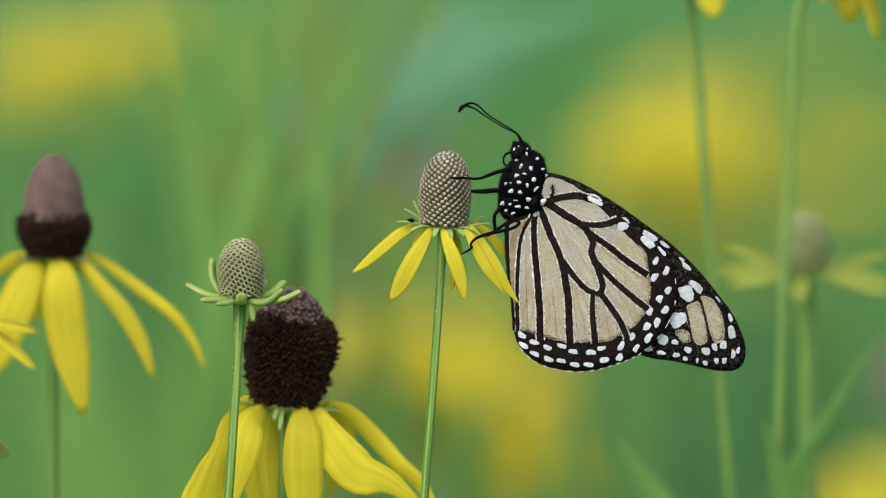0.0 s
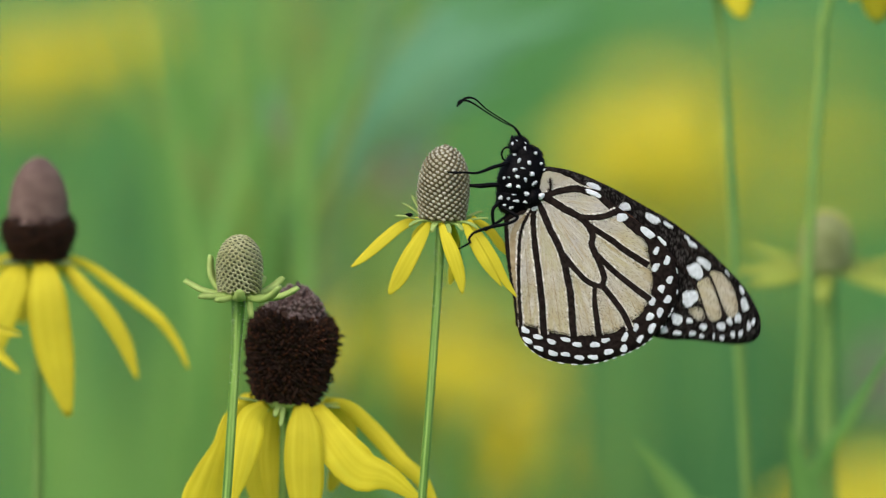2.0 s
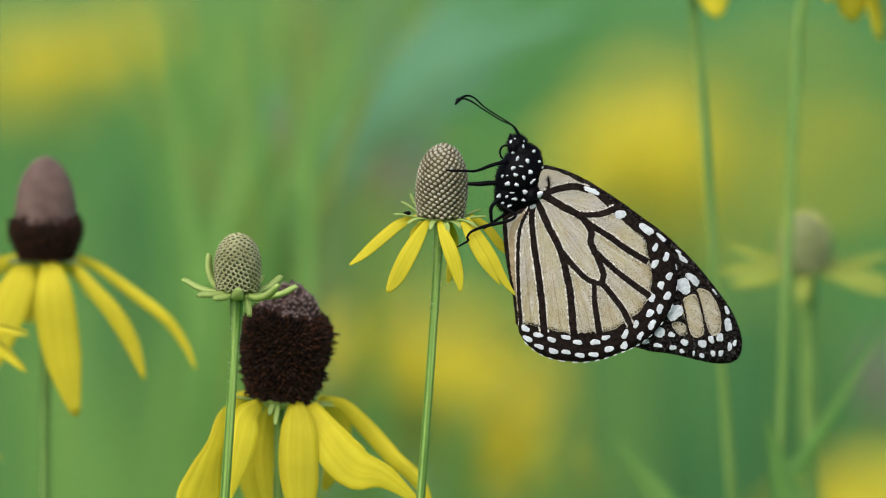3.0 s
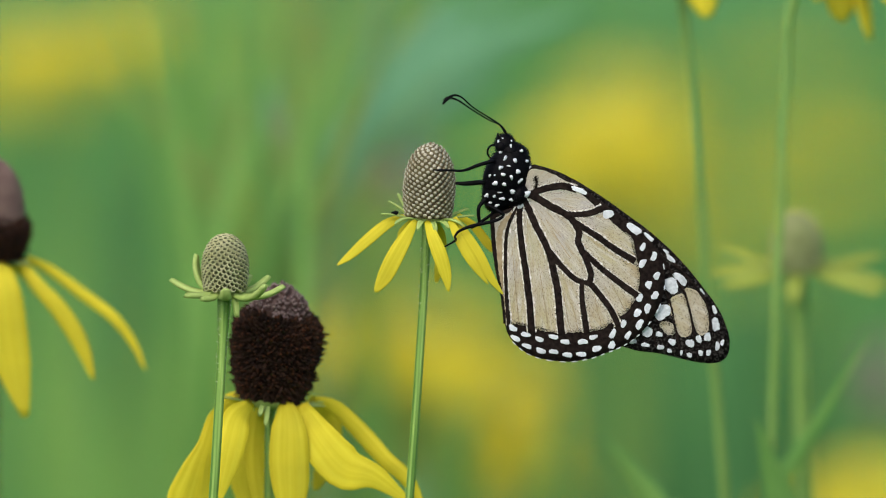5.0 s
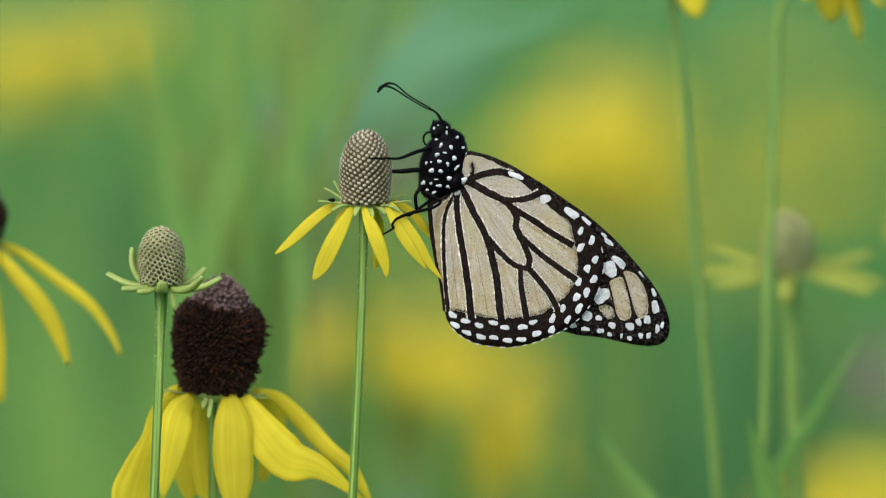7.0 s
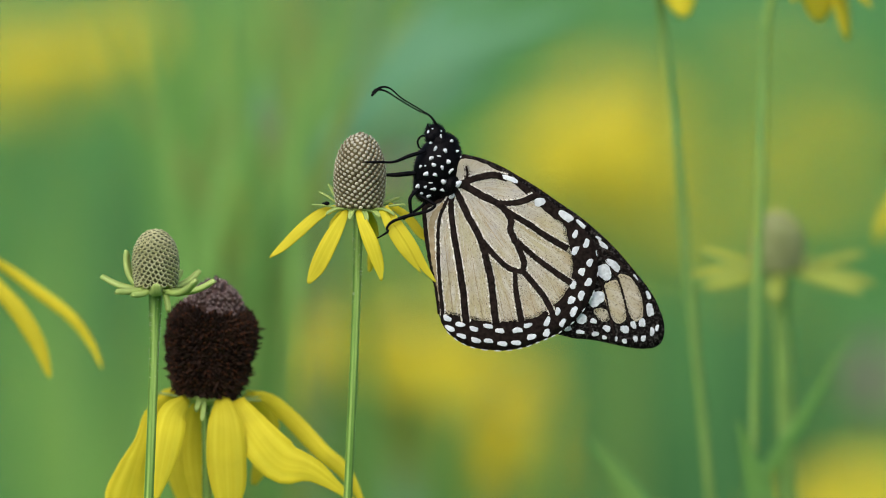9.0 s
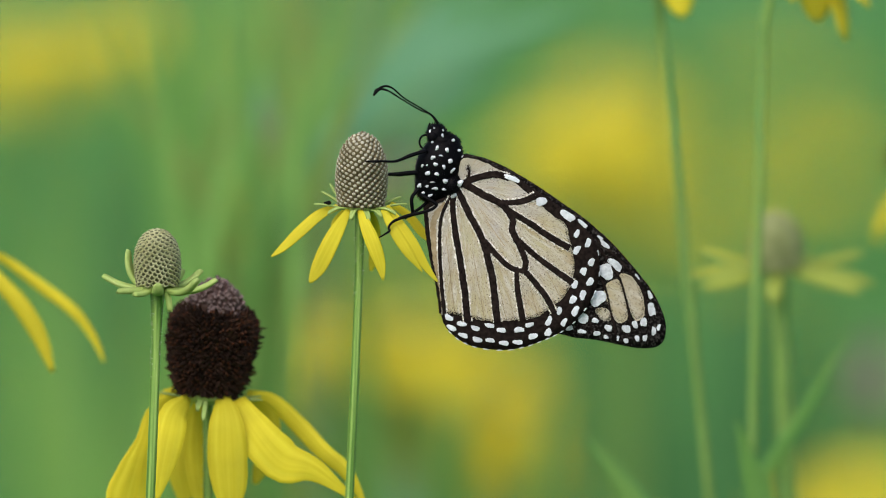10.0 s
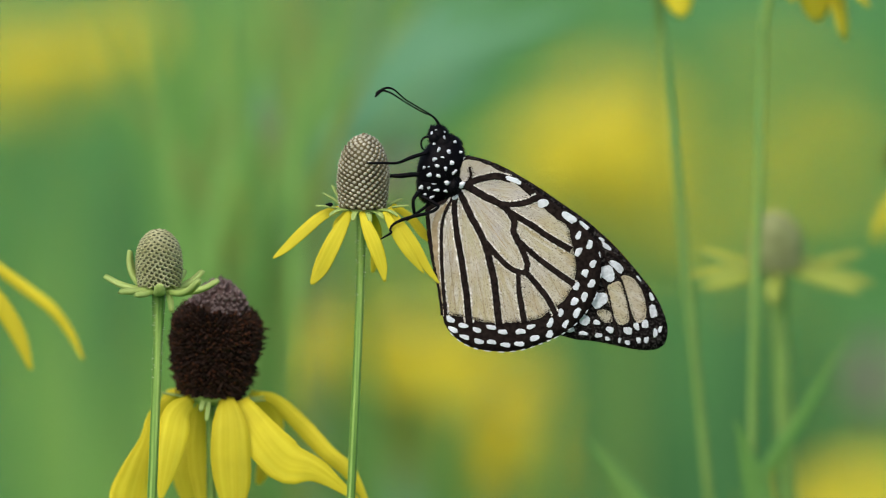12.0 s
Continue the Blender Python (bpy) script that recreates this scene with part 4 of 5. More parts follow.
def hindwing(parent, side):
    rng = random.Random(21)
    y, deep = -0.0016, 0.0012
    bm = bmesh.new()
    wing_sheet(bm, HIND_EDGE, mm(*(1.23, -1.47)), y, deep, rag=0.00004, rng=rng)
    wing = leaf_part("hindwing", flip(bm, side), WING_BLACK, parent, 0.00008)
    bm = bmesh.new()
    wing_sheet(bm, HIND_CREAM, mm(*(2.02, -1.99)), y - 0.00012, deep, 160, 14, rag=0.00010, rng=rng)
    part("wing_cell", flip(bm, side), CREAM, wing, "cream wing cells dusted with dark scales")
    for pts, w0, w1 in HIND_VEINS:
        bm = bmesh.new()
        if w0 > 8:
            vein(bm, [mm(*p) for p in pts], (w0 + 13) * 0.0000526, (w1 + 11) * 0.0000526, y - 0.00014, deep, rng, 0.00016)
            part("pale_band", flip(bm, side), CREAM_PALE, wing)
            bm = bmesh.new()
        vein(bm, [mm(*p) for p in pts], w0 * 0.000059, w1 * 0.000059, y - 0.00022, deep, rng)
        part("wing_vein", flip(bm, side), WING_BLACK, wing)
    bm = bmesh.new()
    vein(bm, [mm(-2.0, -3.4), mm(-4.6, -6.6), mm(-4.7, -12.0), mm(-4.2, -17.5), mm(-3.6, -22.6)], 0.0013, 0.0005, y - 0.000135, deep, rng, 0.0001)
    part("inner_margin", flip(bm, side), WING_TAN, wing, "tan-brown inner wing margin")
    for pts in HIND_FOLDS:
        bm = bmesh.new()
        vein(bm, [mm(*p) for p in pts], 0.00007, 0.00014, y - 0.00016, deep, rng, 0.00004)
        part("wing_fold", flip(bm, side), WING_TAN, wing)
    bm = bmesh.new()
    rim = ring_loop(HIND_CREAM, 400)
    loose_scales(bm, rim[90:300], 1500, 0.00022, y - 0.00026, deep, rng, inward=mm(*(2.02, -1.99)))
    for pts, w0, w1 in HIND_VEINS[:-1]:
        loose_scales(bm, smooth_path([mm(*p) for p in pts], 120), 240, (w0 + w1) * 0.000021, y - 0.00026, deep, rng)
    part("scale_dust", flip(bm, side), WING_BLACK, wing)
    for row, turn0 in ((HIND_SPOTS_IN, -20), (HIND_SPOTS_OUT, -25)):
        for i, p in enumerate(row):
            f = i / (len(row) - 1)
            low = f < 0.5
            a, b = (rng.uniform(30, 39), rng.uniform(17, 23)) if low else (rng.uniform(19, 24), rng.uniform(27, 38))
            turn = -22 + 60 * f if low else -25
            spot(wing, WHITE, side, mm(*p), a * 0.0000526, b * 0.0000526, turn, y - 0.00026, deep, rng)
    for p, a, b, turn in COSTA_SPOTS:
        spot(wing, WHITE, side, mm(*p), a * 0.0000526, b * 0.0000526, turn, y - 0.00026, deep, rng)
    edge = ring_loop(HIND_EDGE, 260)
    for i in list(range(72, 146, 5)) + [152, 160, 163, 173, 184]:
        a, b = edge[i], edge[i + 2]
        d = b - a
        spot(wing, WHITE, side, (a + b) * 0.5, d.length * 1.5, 0.00022, math.degrees(math.atan2(d.z, d.x)), y - 0.00022, deep, rng, "fringe_tick")
    return wing


def forewing(parent, side):
    rng = random.Random(22)
    y, deep = -0.0007, 0.0009
    bm = bmesh.new()
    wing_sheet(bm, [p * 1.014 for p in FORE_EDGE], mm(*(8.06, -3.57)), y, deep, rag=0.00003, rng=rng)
    wing = leaf_part("forewing", flip(bm, side), FORE_BLACK, parent, 0.00008)
    bm = bmesh.new()
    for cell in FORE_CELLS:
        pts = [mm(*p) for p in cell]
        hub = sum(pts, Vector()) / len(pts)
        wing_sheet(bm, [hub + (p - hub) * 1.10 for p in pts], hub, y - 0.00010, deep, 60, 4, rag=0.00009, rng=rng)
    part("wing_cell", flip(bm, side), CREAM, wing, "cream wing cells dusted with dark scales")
    bm = bmesh.new()
    for cell in FORE_CELLS:
        pts = [mm(*p) for p in cell]
        loose_scales(bm, ring_loop(pts, 120), 220, 0.00014, y - 0.00016, deep, rng, inward=sum(pts, Vector()) / len(pts))
    part("scale_dust", flip(bm, side), WING_BLACK, wing)
    bm = bmesh.new()
    pts = [mm(*p) for p in FORE_HIDDEN]
    wing_sheet(bm, pts, sum(pts, Vector()) / len(pts), y - 0.00010, deep, 60, 6, rag=0.00009, rng=rng)
    part("wing_base_cell", flip(bm, side), WING_BROWN, wing, "rust-brown wing base under the hindwing")
    for pts, w0, w1 in FORE_VEINS:
        bm = bmesh.new()
        vein(bm, [mm(*p) for p in pts], w0 * 0.0000526, w1 * 0.0000526, y - 0.00018, deep, rng)
        part("wing_vein", flip(bm, side), WING_BLACK, wing)
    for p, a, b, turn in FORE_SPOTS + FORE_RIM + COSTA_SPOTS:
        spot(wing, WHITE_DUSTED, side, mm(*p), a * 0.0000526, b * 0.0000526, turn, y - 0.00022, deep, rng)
    return wing


def limb(name, pts, radii, parent, n=24, claws=False):
    bm = bmesh.new()
    path = smooth_path(pts, n)
    rs = []
    for i in range(n):
        s = i / (n - 1) * (len(radii) - 1)
        k = min(int(s), len(radii) - 2)
        rs.append((radii[k] + (radii[k + 1] - radii[k]) * (s - k)) * 0.001)
    tube(bm, path, rs, 8)
    rng = random.Random(len(pts))
    for _ in range(30):
        i = rng.randrange(2, n - 1)
        v = Vector((rng.uniform(-1, 1), rng.uniform(-1, 1), rng.uniform(-1, 1)))
        spike(bm, path[i] + v.normalized() * rs[i] * 0.8, v, 0.00025, 0.00003, 3)
    if claws:
        end = (path[-1] - path[-3]).normalized()
        for lift in (-0.5, 0.6):
            spike(bm, path[-1] - end * 0.00008, end + Vector((0, -0.2, lift)), 0.00055, 0.00007, 4)
        for k in (n // 2, 2 * n // 3, 5 * n // 6):
            way = (path[k + 1] - path[k]).normalized()
            for lift in (-0.7, 0.5):
                spike(bm, path[k], way + Vector((0, -0.2, lift)), 0.00050, 0.00006, 3)
    return part(name, bm, BODY, parent)


def butterfly():
    root = tagged(new("butterfly"), "black, cream and white spotted butterfly clinging with closed wings", "butterfly")
    rng = random.Random(31)
    # thorax and head with short fur
    bm = bmesh.new()
    lean = Euler((0, radians(24), 0)).to_matrix()
    body_eggs = [(mm(*(-3.45, 3.21)), (0.0041, 0.0036, 0.0058), lean), (mm(*(-4.87, -0.11)), (0.0030, 0.0030, 0.0036), lean), (mm(*(-2.09, 5.67)), (0.0025, 0.0027, 0.0033), lean), (mm(*(-1.31, -0.39)), (0.0019, 0.0034, 0.0025), lean), (mm(*(-2.80, 7.09)), (0.0025, 0.0024, 0.0023), lean)]
    for c, axes, r in body_eggs:
        egg(bm, c, axes, r, 28, 18)
        for _ in range(700):
            v = Vector((rng.gauss(0, 1), rng.gauss(0, 1), rng.gauss(0, 1))).normalized()
            p = c + r @ Vector((v.x * axes[0], v.y * axes[1], v.z * axes[2]))
            n = r @ Vector((v.x / axes[0], v.y / axes[1], v.z / axes[2])).normalized()
            spike(bm, p, n + Vector((rng.uniform(-0.4, 0.4), rng.uniform(-0.4, 0.4), rng.uniform(-0.7, 0.1))), rng.uniform(0.0002, 0.00055), 0.00005, 3)
    thorax = part("thorax", bm, BODY, root, "furry black thorax")
    bm = bmesh.new()
    hc, hax = mm(*(-3.77, 8.80)), (0.0019, 0.0019, 0.0019)
    egg(bm, hc, hax, None, 22, 14)
    for _ in range(420):
        v = Vector((rng.gauss(0, 1), rng.gauss(0, 1), rng.gauss(0, 1))).normalized()
        p = hc + Vector((v.x * hax[0], v.y * hax[1], v.z * hax[2]))
        spike(bm, p, v + Vector((0, 0, 0.3)), rng.uniform(0.0002, 0.0005), 0.00005, 3)
    head = part("head", bm, BODY, root, "black head")
    bm = bmesh.new()
    egg(bm, mm(*(-4.51, 8.37), -0.0013), (0.00105, 0.0009, 0.0011), None, 16, 10)
    part("eye", bm, BODY, head)
    bm = bmesh.new()
    egg(bm, mm(*(-4.51, 8.37), 0.0013), (0.00105, 0.0009, 0.0011), None, 16, 10)
    part("eye", bm, BODY, head)
    for y in (-0.0005, 0.0005):
        limb("palp", [mm(*(-4.59, 8.62), y), mm(*(-5.05, 9.69), y * 1.3), mm(*(-5.05, 10.83), y * 1.3)], (0.35, 0.42, 0.12), head, 10)
    loop = [mm(*(-5.90, 7.38)) + Vector((0.00105 * math.cos(w * 0.5), 0, 0.00125 * math.sin(w * 0.5))) for w in range(1, 13)]
    limb("proboscis", loop, (0.22, 0.18, 0.16), head, 24)
    bm = bmesh.new()
    path = smooth_path([mm(*(-2.45, 2.39)), mm(*(0.05, -1.89)), mm(*(2.54, -7.59)), mm(*(4.32, -13.29))], 16)
    tube(bm, path, [0.0014 * (0.7 + 0.5 * math.sin(i / 15 * 2.6)) * 0.8 for i in range(16)], 14)
    part("abdomen", bm, BODY, root, "slim black abdomen between the wings")
    # white dots on the near side of the body
    for (u, v), a, b, turn in BODY_DOTS:
        bm = bmesh.new()
        best = None
        for c, axes, r in body_eggs + [(hc, hax, Matrix.Identity(3))]:
            inv = r.transposed()
            o = inv @ (mm(u, v, -0.02) - c)
            d = inv @ Vector((0, 1, 0))
            o2, d2 = Vector([o[k] / axes[k] for k in range(3)]), Vector([d[k] / axes[k] for k in range(3)])
            qa, qb, qc = d2.dot(d2), 2 * o2.dot(d2), o2.dot(o2) - 1
            disc = qb * qb - 4 * qa * qc
            if disc > 0:
                hit = -0.02 + (-qb - math.sqrt(disc)) / (2 * qa)
                best = hit if best is None else min(best, hit)
        y = (-0.0034 if best is None else best) - 0.00012
        p = mm(u, v, y)
        cs, sn = math.cos(radians(turn)), math.sin(radians(turn))
        n = 12
        rim = []
        for k in range(n):
            w = 2 * math.pi * k / n
            r = 0.5 * (1 + 0.16 * math.sin(2 * w + u) + 0.12 * math.sin(3 * w + 2 * v) + rng.uniform(-0.10, 0.10)) * 0.000029
            x, z = a * r * math.cos(w), b * r * math.sin(w)
            rim.append((cs * x - sn * z, sn * x + cs * z))
        top = [bm.verts.new(p + Vector((x * 0.7, -0.00022, z * 0.7))) for x, z in rim]
        low = [bm.verts.new(p + Vector((x, 0.00015, z))) for x, z in rim]
        bm.faces.new(top[::-1])
        for k in range(n):
            j = (k + 1) % n
            bm.faces.new((low[k], top[k], top[j], low[j]))
        part("white_dot", bm, WHITE, thorax)
    # antennae and legs
    limb("antenna", [mm(*(-3.45, 10.58), -0.0004), mm(*(-4.37, 12.08), -0.0006), mm(*(-6.19, 13.36), -0.001), mm(*(-9.58, 15.57), -0.002), mm(*(-11.64, 17.43), -0.0026), mm(*(-13.14, 17.78), -0.003), mm(*(-14.28, 17.07), -0.0032), mm(*(-15.06, 16.21), -0.0034)], (0.20, 0.14, 0.13, 0.13, 0.16, 0.22, 0.32, 0.20), root, 40)
    limb("antenna", [mm(*(-3.66, 10.65), 0.0004), mm(*(-4.76, 12.22), 0.0008), mm(*(-6.65, 13.08), 0.0014), mm(*(-9.86, 15.00), 0.0024), mm(*(-11.93, 16.36), 0.003), mm(*(-13.21, 16.89), 0.0033), mm(*(-14.28, 16.93), 0.0035), mm(*(-14.92, 16.43), 0.0037)], (0.20, 0.14, 0.13, 0.13, 0.16, 0.20, 0.28, 0.20), root, 40)
    limb("leg", [mm(*(-5.66, 5.95), -0.0024), mm(*(-8.51, 5.24), -0.0034), mm(*(-11.29, 4.28), -0.0042), mm(*(-13.67, 4.38), -0.0052), mm(*(-15.46, 4.38), -0.0052), mm(*(-16.63, 4.45), -0.0050)], (0.34, 0.36, 0.24, 0.2, 0.24, 0.12), root, 24, True)
    limb("leg", [mm(*(-6.72, 1.92), -0.0012), mm(*(-8.86, 1.92), -0.0014), mm(*(-10.64, 1.75), -0.0014), mm(*(-12.71, 1.75), -0.0010)], (0.36, 0.46, 0.44, 0.30), root, 16)
    limb("leg", [mm(*(-7.08, -0.82), -0.0022), mm(*(-8.43, -2.25), -0.0030), mm(*(-8.58, -3.67), -0.0030), mm(*(-8.36, -5.45), -0.0026)], (0.36, 0.36, 0.34, 0.30), root, 16)
    limb("leg", [mm(*(-7.08, -1.89), -0.0032), mm(*(-4.66, -3.24), -0.0040), mm(*(-4.16, -3.92), -0.0042), mm(*(-5.66, -4.81), -0.0044), mm(*(-9.40, -5.63), -0.0046), mm(*(-11.89, -6.52), -0.0048), mm(*(-12.85, -7.59), -0.0050), mm(*(-12.71, -8.23), -0.0052), mm(*(-13.85, -8.95), -0.0054), mm(*(-14.78, -9.44), -0.0056)], (0.34, 0.34, 0.28, 0.3, 0.34, 0.26, 0.2, 0.24, 0.16, 0.12), root, 44, True)
    limb("leg", [mm(*(-6.19, -2.25), -0.0010), mm(*(-6.08, -3.67), -0.0010), mm(*(-8.86, -5.63), -0.0014), mm(*(-9.93, -6.34), -0.0016)], (0.3, 0.3, 0.26, 0.2), root, 16)
    wings = {}
    for side in (-1, 1):
        wings[side] = hindwing(root, side), forewing(root, side)
    return root, wings


BODY_DOTS = (
    ((-4.98, 9.30), 14, 36, 0), ((-4.23, 9.94), 12, 10, 0), ((-5.01, 8.37), 14, 16, 0), ((-2.63, 9.51), 12, 14, 0), ((-2.73, 8.55), 16, 26, 0), ((-4.59, 7.45), 22, 24, 0), ((-0.84, 7.70), 24, 20, -20), ((0.15, 5.81), 20, 22, -40),
    ((-3.77, 6.41), 18, 40, -35), ((-1.98, 6.02), 28, 28, 0), ((-4.55, 4.74), 30, 26, 30), ((-3.12, 5.06), 28, 12, 0), ((0.76, 4.60), 26, 18, 20), ((-1.45, 3.99), 36, 26, 0), ((-4.12, 3.53), 28, 26, 0), ((-2.63, 3.03), 22, 28, 0),
    ((-1.09, 2.28), 22, 42, -40), ((-6.51, 3.24), 18, 22, -20), ((-5.66, 3.38), 12, 12, 0), ((-5.55, 1.92), 32, 32, 0), ((-3.94, 1.75), 26, 26, 0), ((-2.45, 0.43), 42, 30, 0),
)
BODY_DOTS += (
    ((-7.08, -0.39), 38, 28, 25), ((-5.73, -0.46), 20, 20, 0), ((-4.30, -0.89), 36, 22, 0), ((-2.63, -1.14), 34, 20, 0), ((-6.44, -1.64), 22, 20, -30), ((-5.23, -2.14), 30, 22, 20), ((0.05, -0.04), 52, 44, 0), ((-1.02, -2.17), 44, 42, 0), ((-4.76, 0.25), 30, 10, 0),
)
REST = at(*(10.92, 10.82), -0.001)
BUTTERFLY, WINGS = butterfly()
BUTTERFLY.location = REST


# ---------------------------------------------------------------- blurred plants farther back
def blade(name, label, pts, width, mat, group="grass blades", slender=False):
    """A long leaf that rises from the ground through pts; a slender one is a thin stalk for its lower half."""
    root = Vector((pts[0].x, pts[0].y, 0))
    pts = [p - root for p in pts]
    path = [Vector((0, 0, -0.02)), pts[0] * 0.3, pts[0] * 0.6] + smooth_path([pts[0] * 0.9, *pts], 27)
    bm = bmesh.new()
    uv = bm.loops.layers.uv.verify()
    last = None
    for i, p in enumerate(path):
        t = i / 29
        d = (path[min(i + 1, 29)] - path[max(i - 1, 0)]).normalized()
        s = d.cross(Vector((0, 1, 0))).normalized()
        w = width * 0.5 * min(1.0, (1 - t) * 3.0 + 0.04) * (0.6 + 0.4 * min(1, t * 3))
        if slender:
            w = width * 0.5 * min(1.0, (1 - t) * 5.0 + 0.04) * (0.06 + 0.94 * min(1.0, max(0.0, (t - 0.46) / 0.12)))
        row = [bm.verts.new(p - s * w), bm.verts.new(p + Vector((0, w * 0.5, 0))), bm.verts.new(p + s * w)]
        if last:
            for k in range(2):
                f = bm.faces.new((last[k], last[k + 1], row[k + 1], row[k]))
                for loop, (a, b) in zip(f.loops, ((k, t - 0.03), (k + 1, t - 0.03), (k + 1, t), (k, t))):
                    loop[uv].uv = (a / 2, b)
        last = row
    ob = leaf_part(name, bm, mat, None, 0.0004)
    ob.location = root
    bm = bmesh.new()
    tube(bm, [p + Vector((0, width * 0.22 * min(1.0, (1 - i / 29) * 3), 0)) for i, p in enumerate(path)][1:28], [0.05 * width * (1 - i / 30) for i in range(27)], 5)
    part("midrib", bm, mat, ob)
    return tagged(ob, label, "grass", group=group)


BLADES = [
    (blade("grass_blade", "blue-green grass blade arching over to one side", [at(-22.9, -57.0, 0.3), at(-19.8, 9.3, 0.3), at(-10.6, 25.6, 0.3), at(2.7, 34.8, 0.3), at(25.1, 44.0, 0.3)], 0.0075, TEAL, slender=True), 1),
    (blade("grass_blade", "blue-green grass blade arching over to one side", [at(-24.4, -57.0, 0.28), at(-22.9, 6.2, 0.28), at(-16.7, 24.6, 0.28), at(-7.0, 36.8, 0.28), at(1.6, 48.1, 0.28)], 0.0055, TEAL, slender=True), 1),
    (blade("grass_blade", "blue-green grass blade arching over to one side", [at(-21.3, -57.0, 0.32), at(-18.3, 9.3, 0.32), at(-8.6, 20.5, 0.32), at(0.6, 27.7, 0.32), at(10.8, 32.2, 0.32)], 0.0055, TEAL, slender=True), 1),
    (blade("grass_blade", "blue-green grass blade arching over to one side", [at(-27.4, -57.0, 0.34), at(-26.9, 2.1, 0.34), at(-29.0, 19.5, 0.34), at(-32.6, 27.7, 0.34), at(-37.1, 33.8, 0.34)], 0.006, TEAL, slender=True), 1),
    (blade("grass_blade", "blue-green grass blade arching over to one side", [at(-19.8, -57.0, 0.34), at(-18.8, 9.3, 0.34), at(-11.6, 27.7, 0.34), at(-0.4, 38.9, 0.34), at(14.9, 48.1, 0.34)], 0.006, TEAL, slender=True), 1),
    (blade("grass_blade", "blue-green grass blade arching over to one side", [at(-23.9, -57.0, 0.32), at(-21.3, 7.2, 0.32), at(-18.8, 22.6, 0.32), at(-14.7, 35.8, 0.32), at(-11.6, 48.1, 0.32)], 0.005, TEAL, slender=True), 1),
    (blade("grass_blade", "upright light green grass blade", [at(-32.0, -57.0, 0.5), at(-29.0, 2.1, 0.5), at(-21.8, 26.6, 0.5), at(-9.6, 49.1, 0.5)], 0.008, LEAF_BRIGHT, slender=True), 1),
    (blade("grass_blade", "upright light green grass blade", [at(-35.1, -57.0, 0.44), at(-32.0, 2.1, 0.44), at(-31.0, 26.6, 0.44), at(-33.6, 51.1, 0.44)], 0.006, LEAF_BRIGHT, slender=True), 1),
    (blade("grass_blade", "upright light green grass blade", [at(*(-40.71, -57.04), 0.46), at(*(-44.80, -6.02), 0.46), at(*(-46.84, 24.59), 0.46), at(*(-49.39, 51.12), 0.46)], 0.0070, LEAF), 1),
    (blade("grass_blade", "upright light green grass blade", [at(*(-33.06, -57.04), 0.36), at(*(-35.10, -6.02), 0.36), at(*(-41.73, 19.49), 0.36), at(*(-47.35, 38.88), 0.36)], 0.0060, LEAF), 1),
    (blade("grass_blade", "green leaf slanting up from the stems", [at(*(60.61, -52.96), 0.085), at(*(62.45, -42.76), 0.085), at(*(69.80, -30.51), 0.085), at(*(78.98, -15.20), 0.085)], 0.0028, LEAF), 2),
    (blade("grass_blade", "small upright green leaf beside the pale stem", [at(*(64.18, -57.04), 0.07), at(*(62.86, -46.84), 0.07), at(*(60.61, -39.69), 0.07), at(*(58.06, -31.02), 0.07)], 0.0050, LEAF), 2),
    (blade("grass_blade", "narrow green leaf tip below the wing", [at(*(46.33, -57.04), 0.085), at(*(41.22, -48.88), 0.085), at(*(36.63, -41.73), 0.085), at(*(31.02, -34.59), 0.085)], 0.0046, LEAF_BRIGHT), 2),
]

rng = random.Random(5)
for _ in range(8):
    y = rng.uniform(0.24, 0.6)
    u = rng.gauss(-48, 15)
    reach_up = rng.uniform(-5, 55)
    bow = rng.uniform(-14, 14)
    mat, say = rng.choice(((LEAF, "upright light green grass blade"), (LEAF, "upright light green grass blade"), (LEAF_BRIGHT, "upright pale green grass blade"), (OLIVE, "upright yellow-green grass blade")))
    BLADES.append((blade("grass_blade", say, [at(u, -70, y), at(u + 0.1 * bow, -20, y), at(u + 0.4 * bow, 0.5 * reach_up, y), at(u + bow, reach_up, y)], rng.uniform(0.003, 0.006), mat), 1))
for _ in range(8):
    y = rng.uniform(0.8, 1.4)
    u = rng.uniform(28, 84)
    bow = rng.uniform(-10, 10)
    BLADES.append((blade("grass_blade", "broad dark green blade low in the meadow", [at(u, -80, y), at(u + 0.1 * bow, -50, y), at(u + 0.4 * bow, -30, y), at(u + bow, rng.uniform(-16, 6), y)], rng.uniform(0.010, 0.018), DEEP), 1))
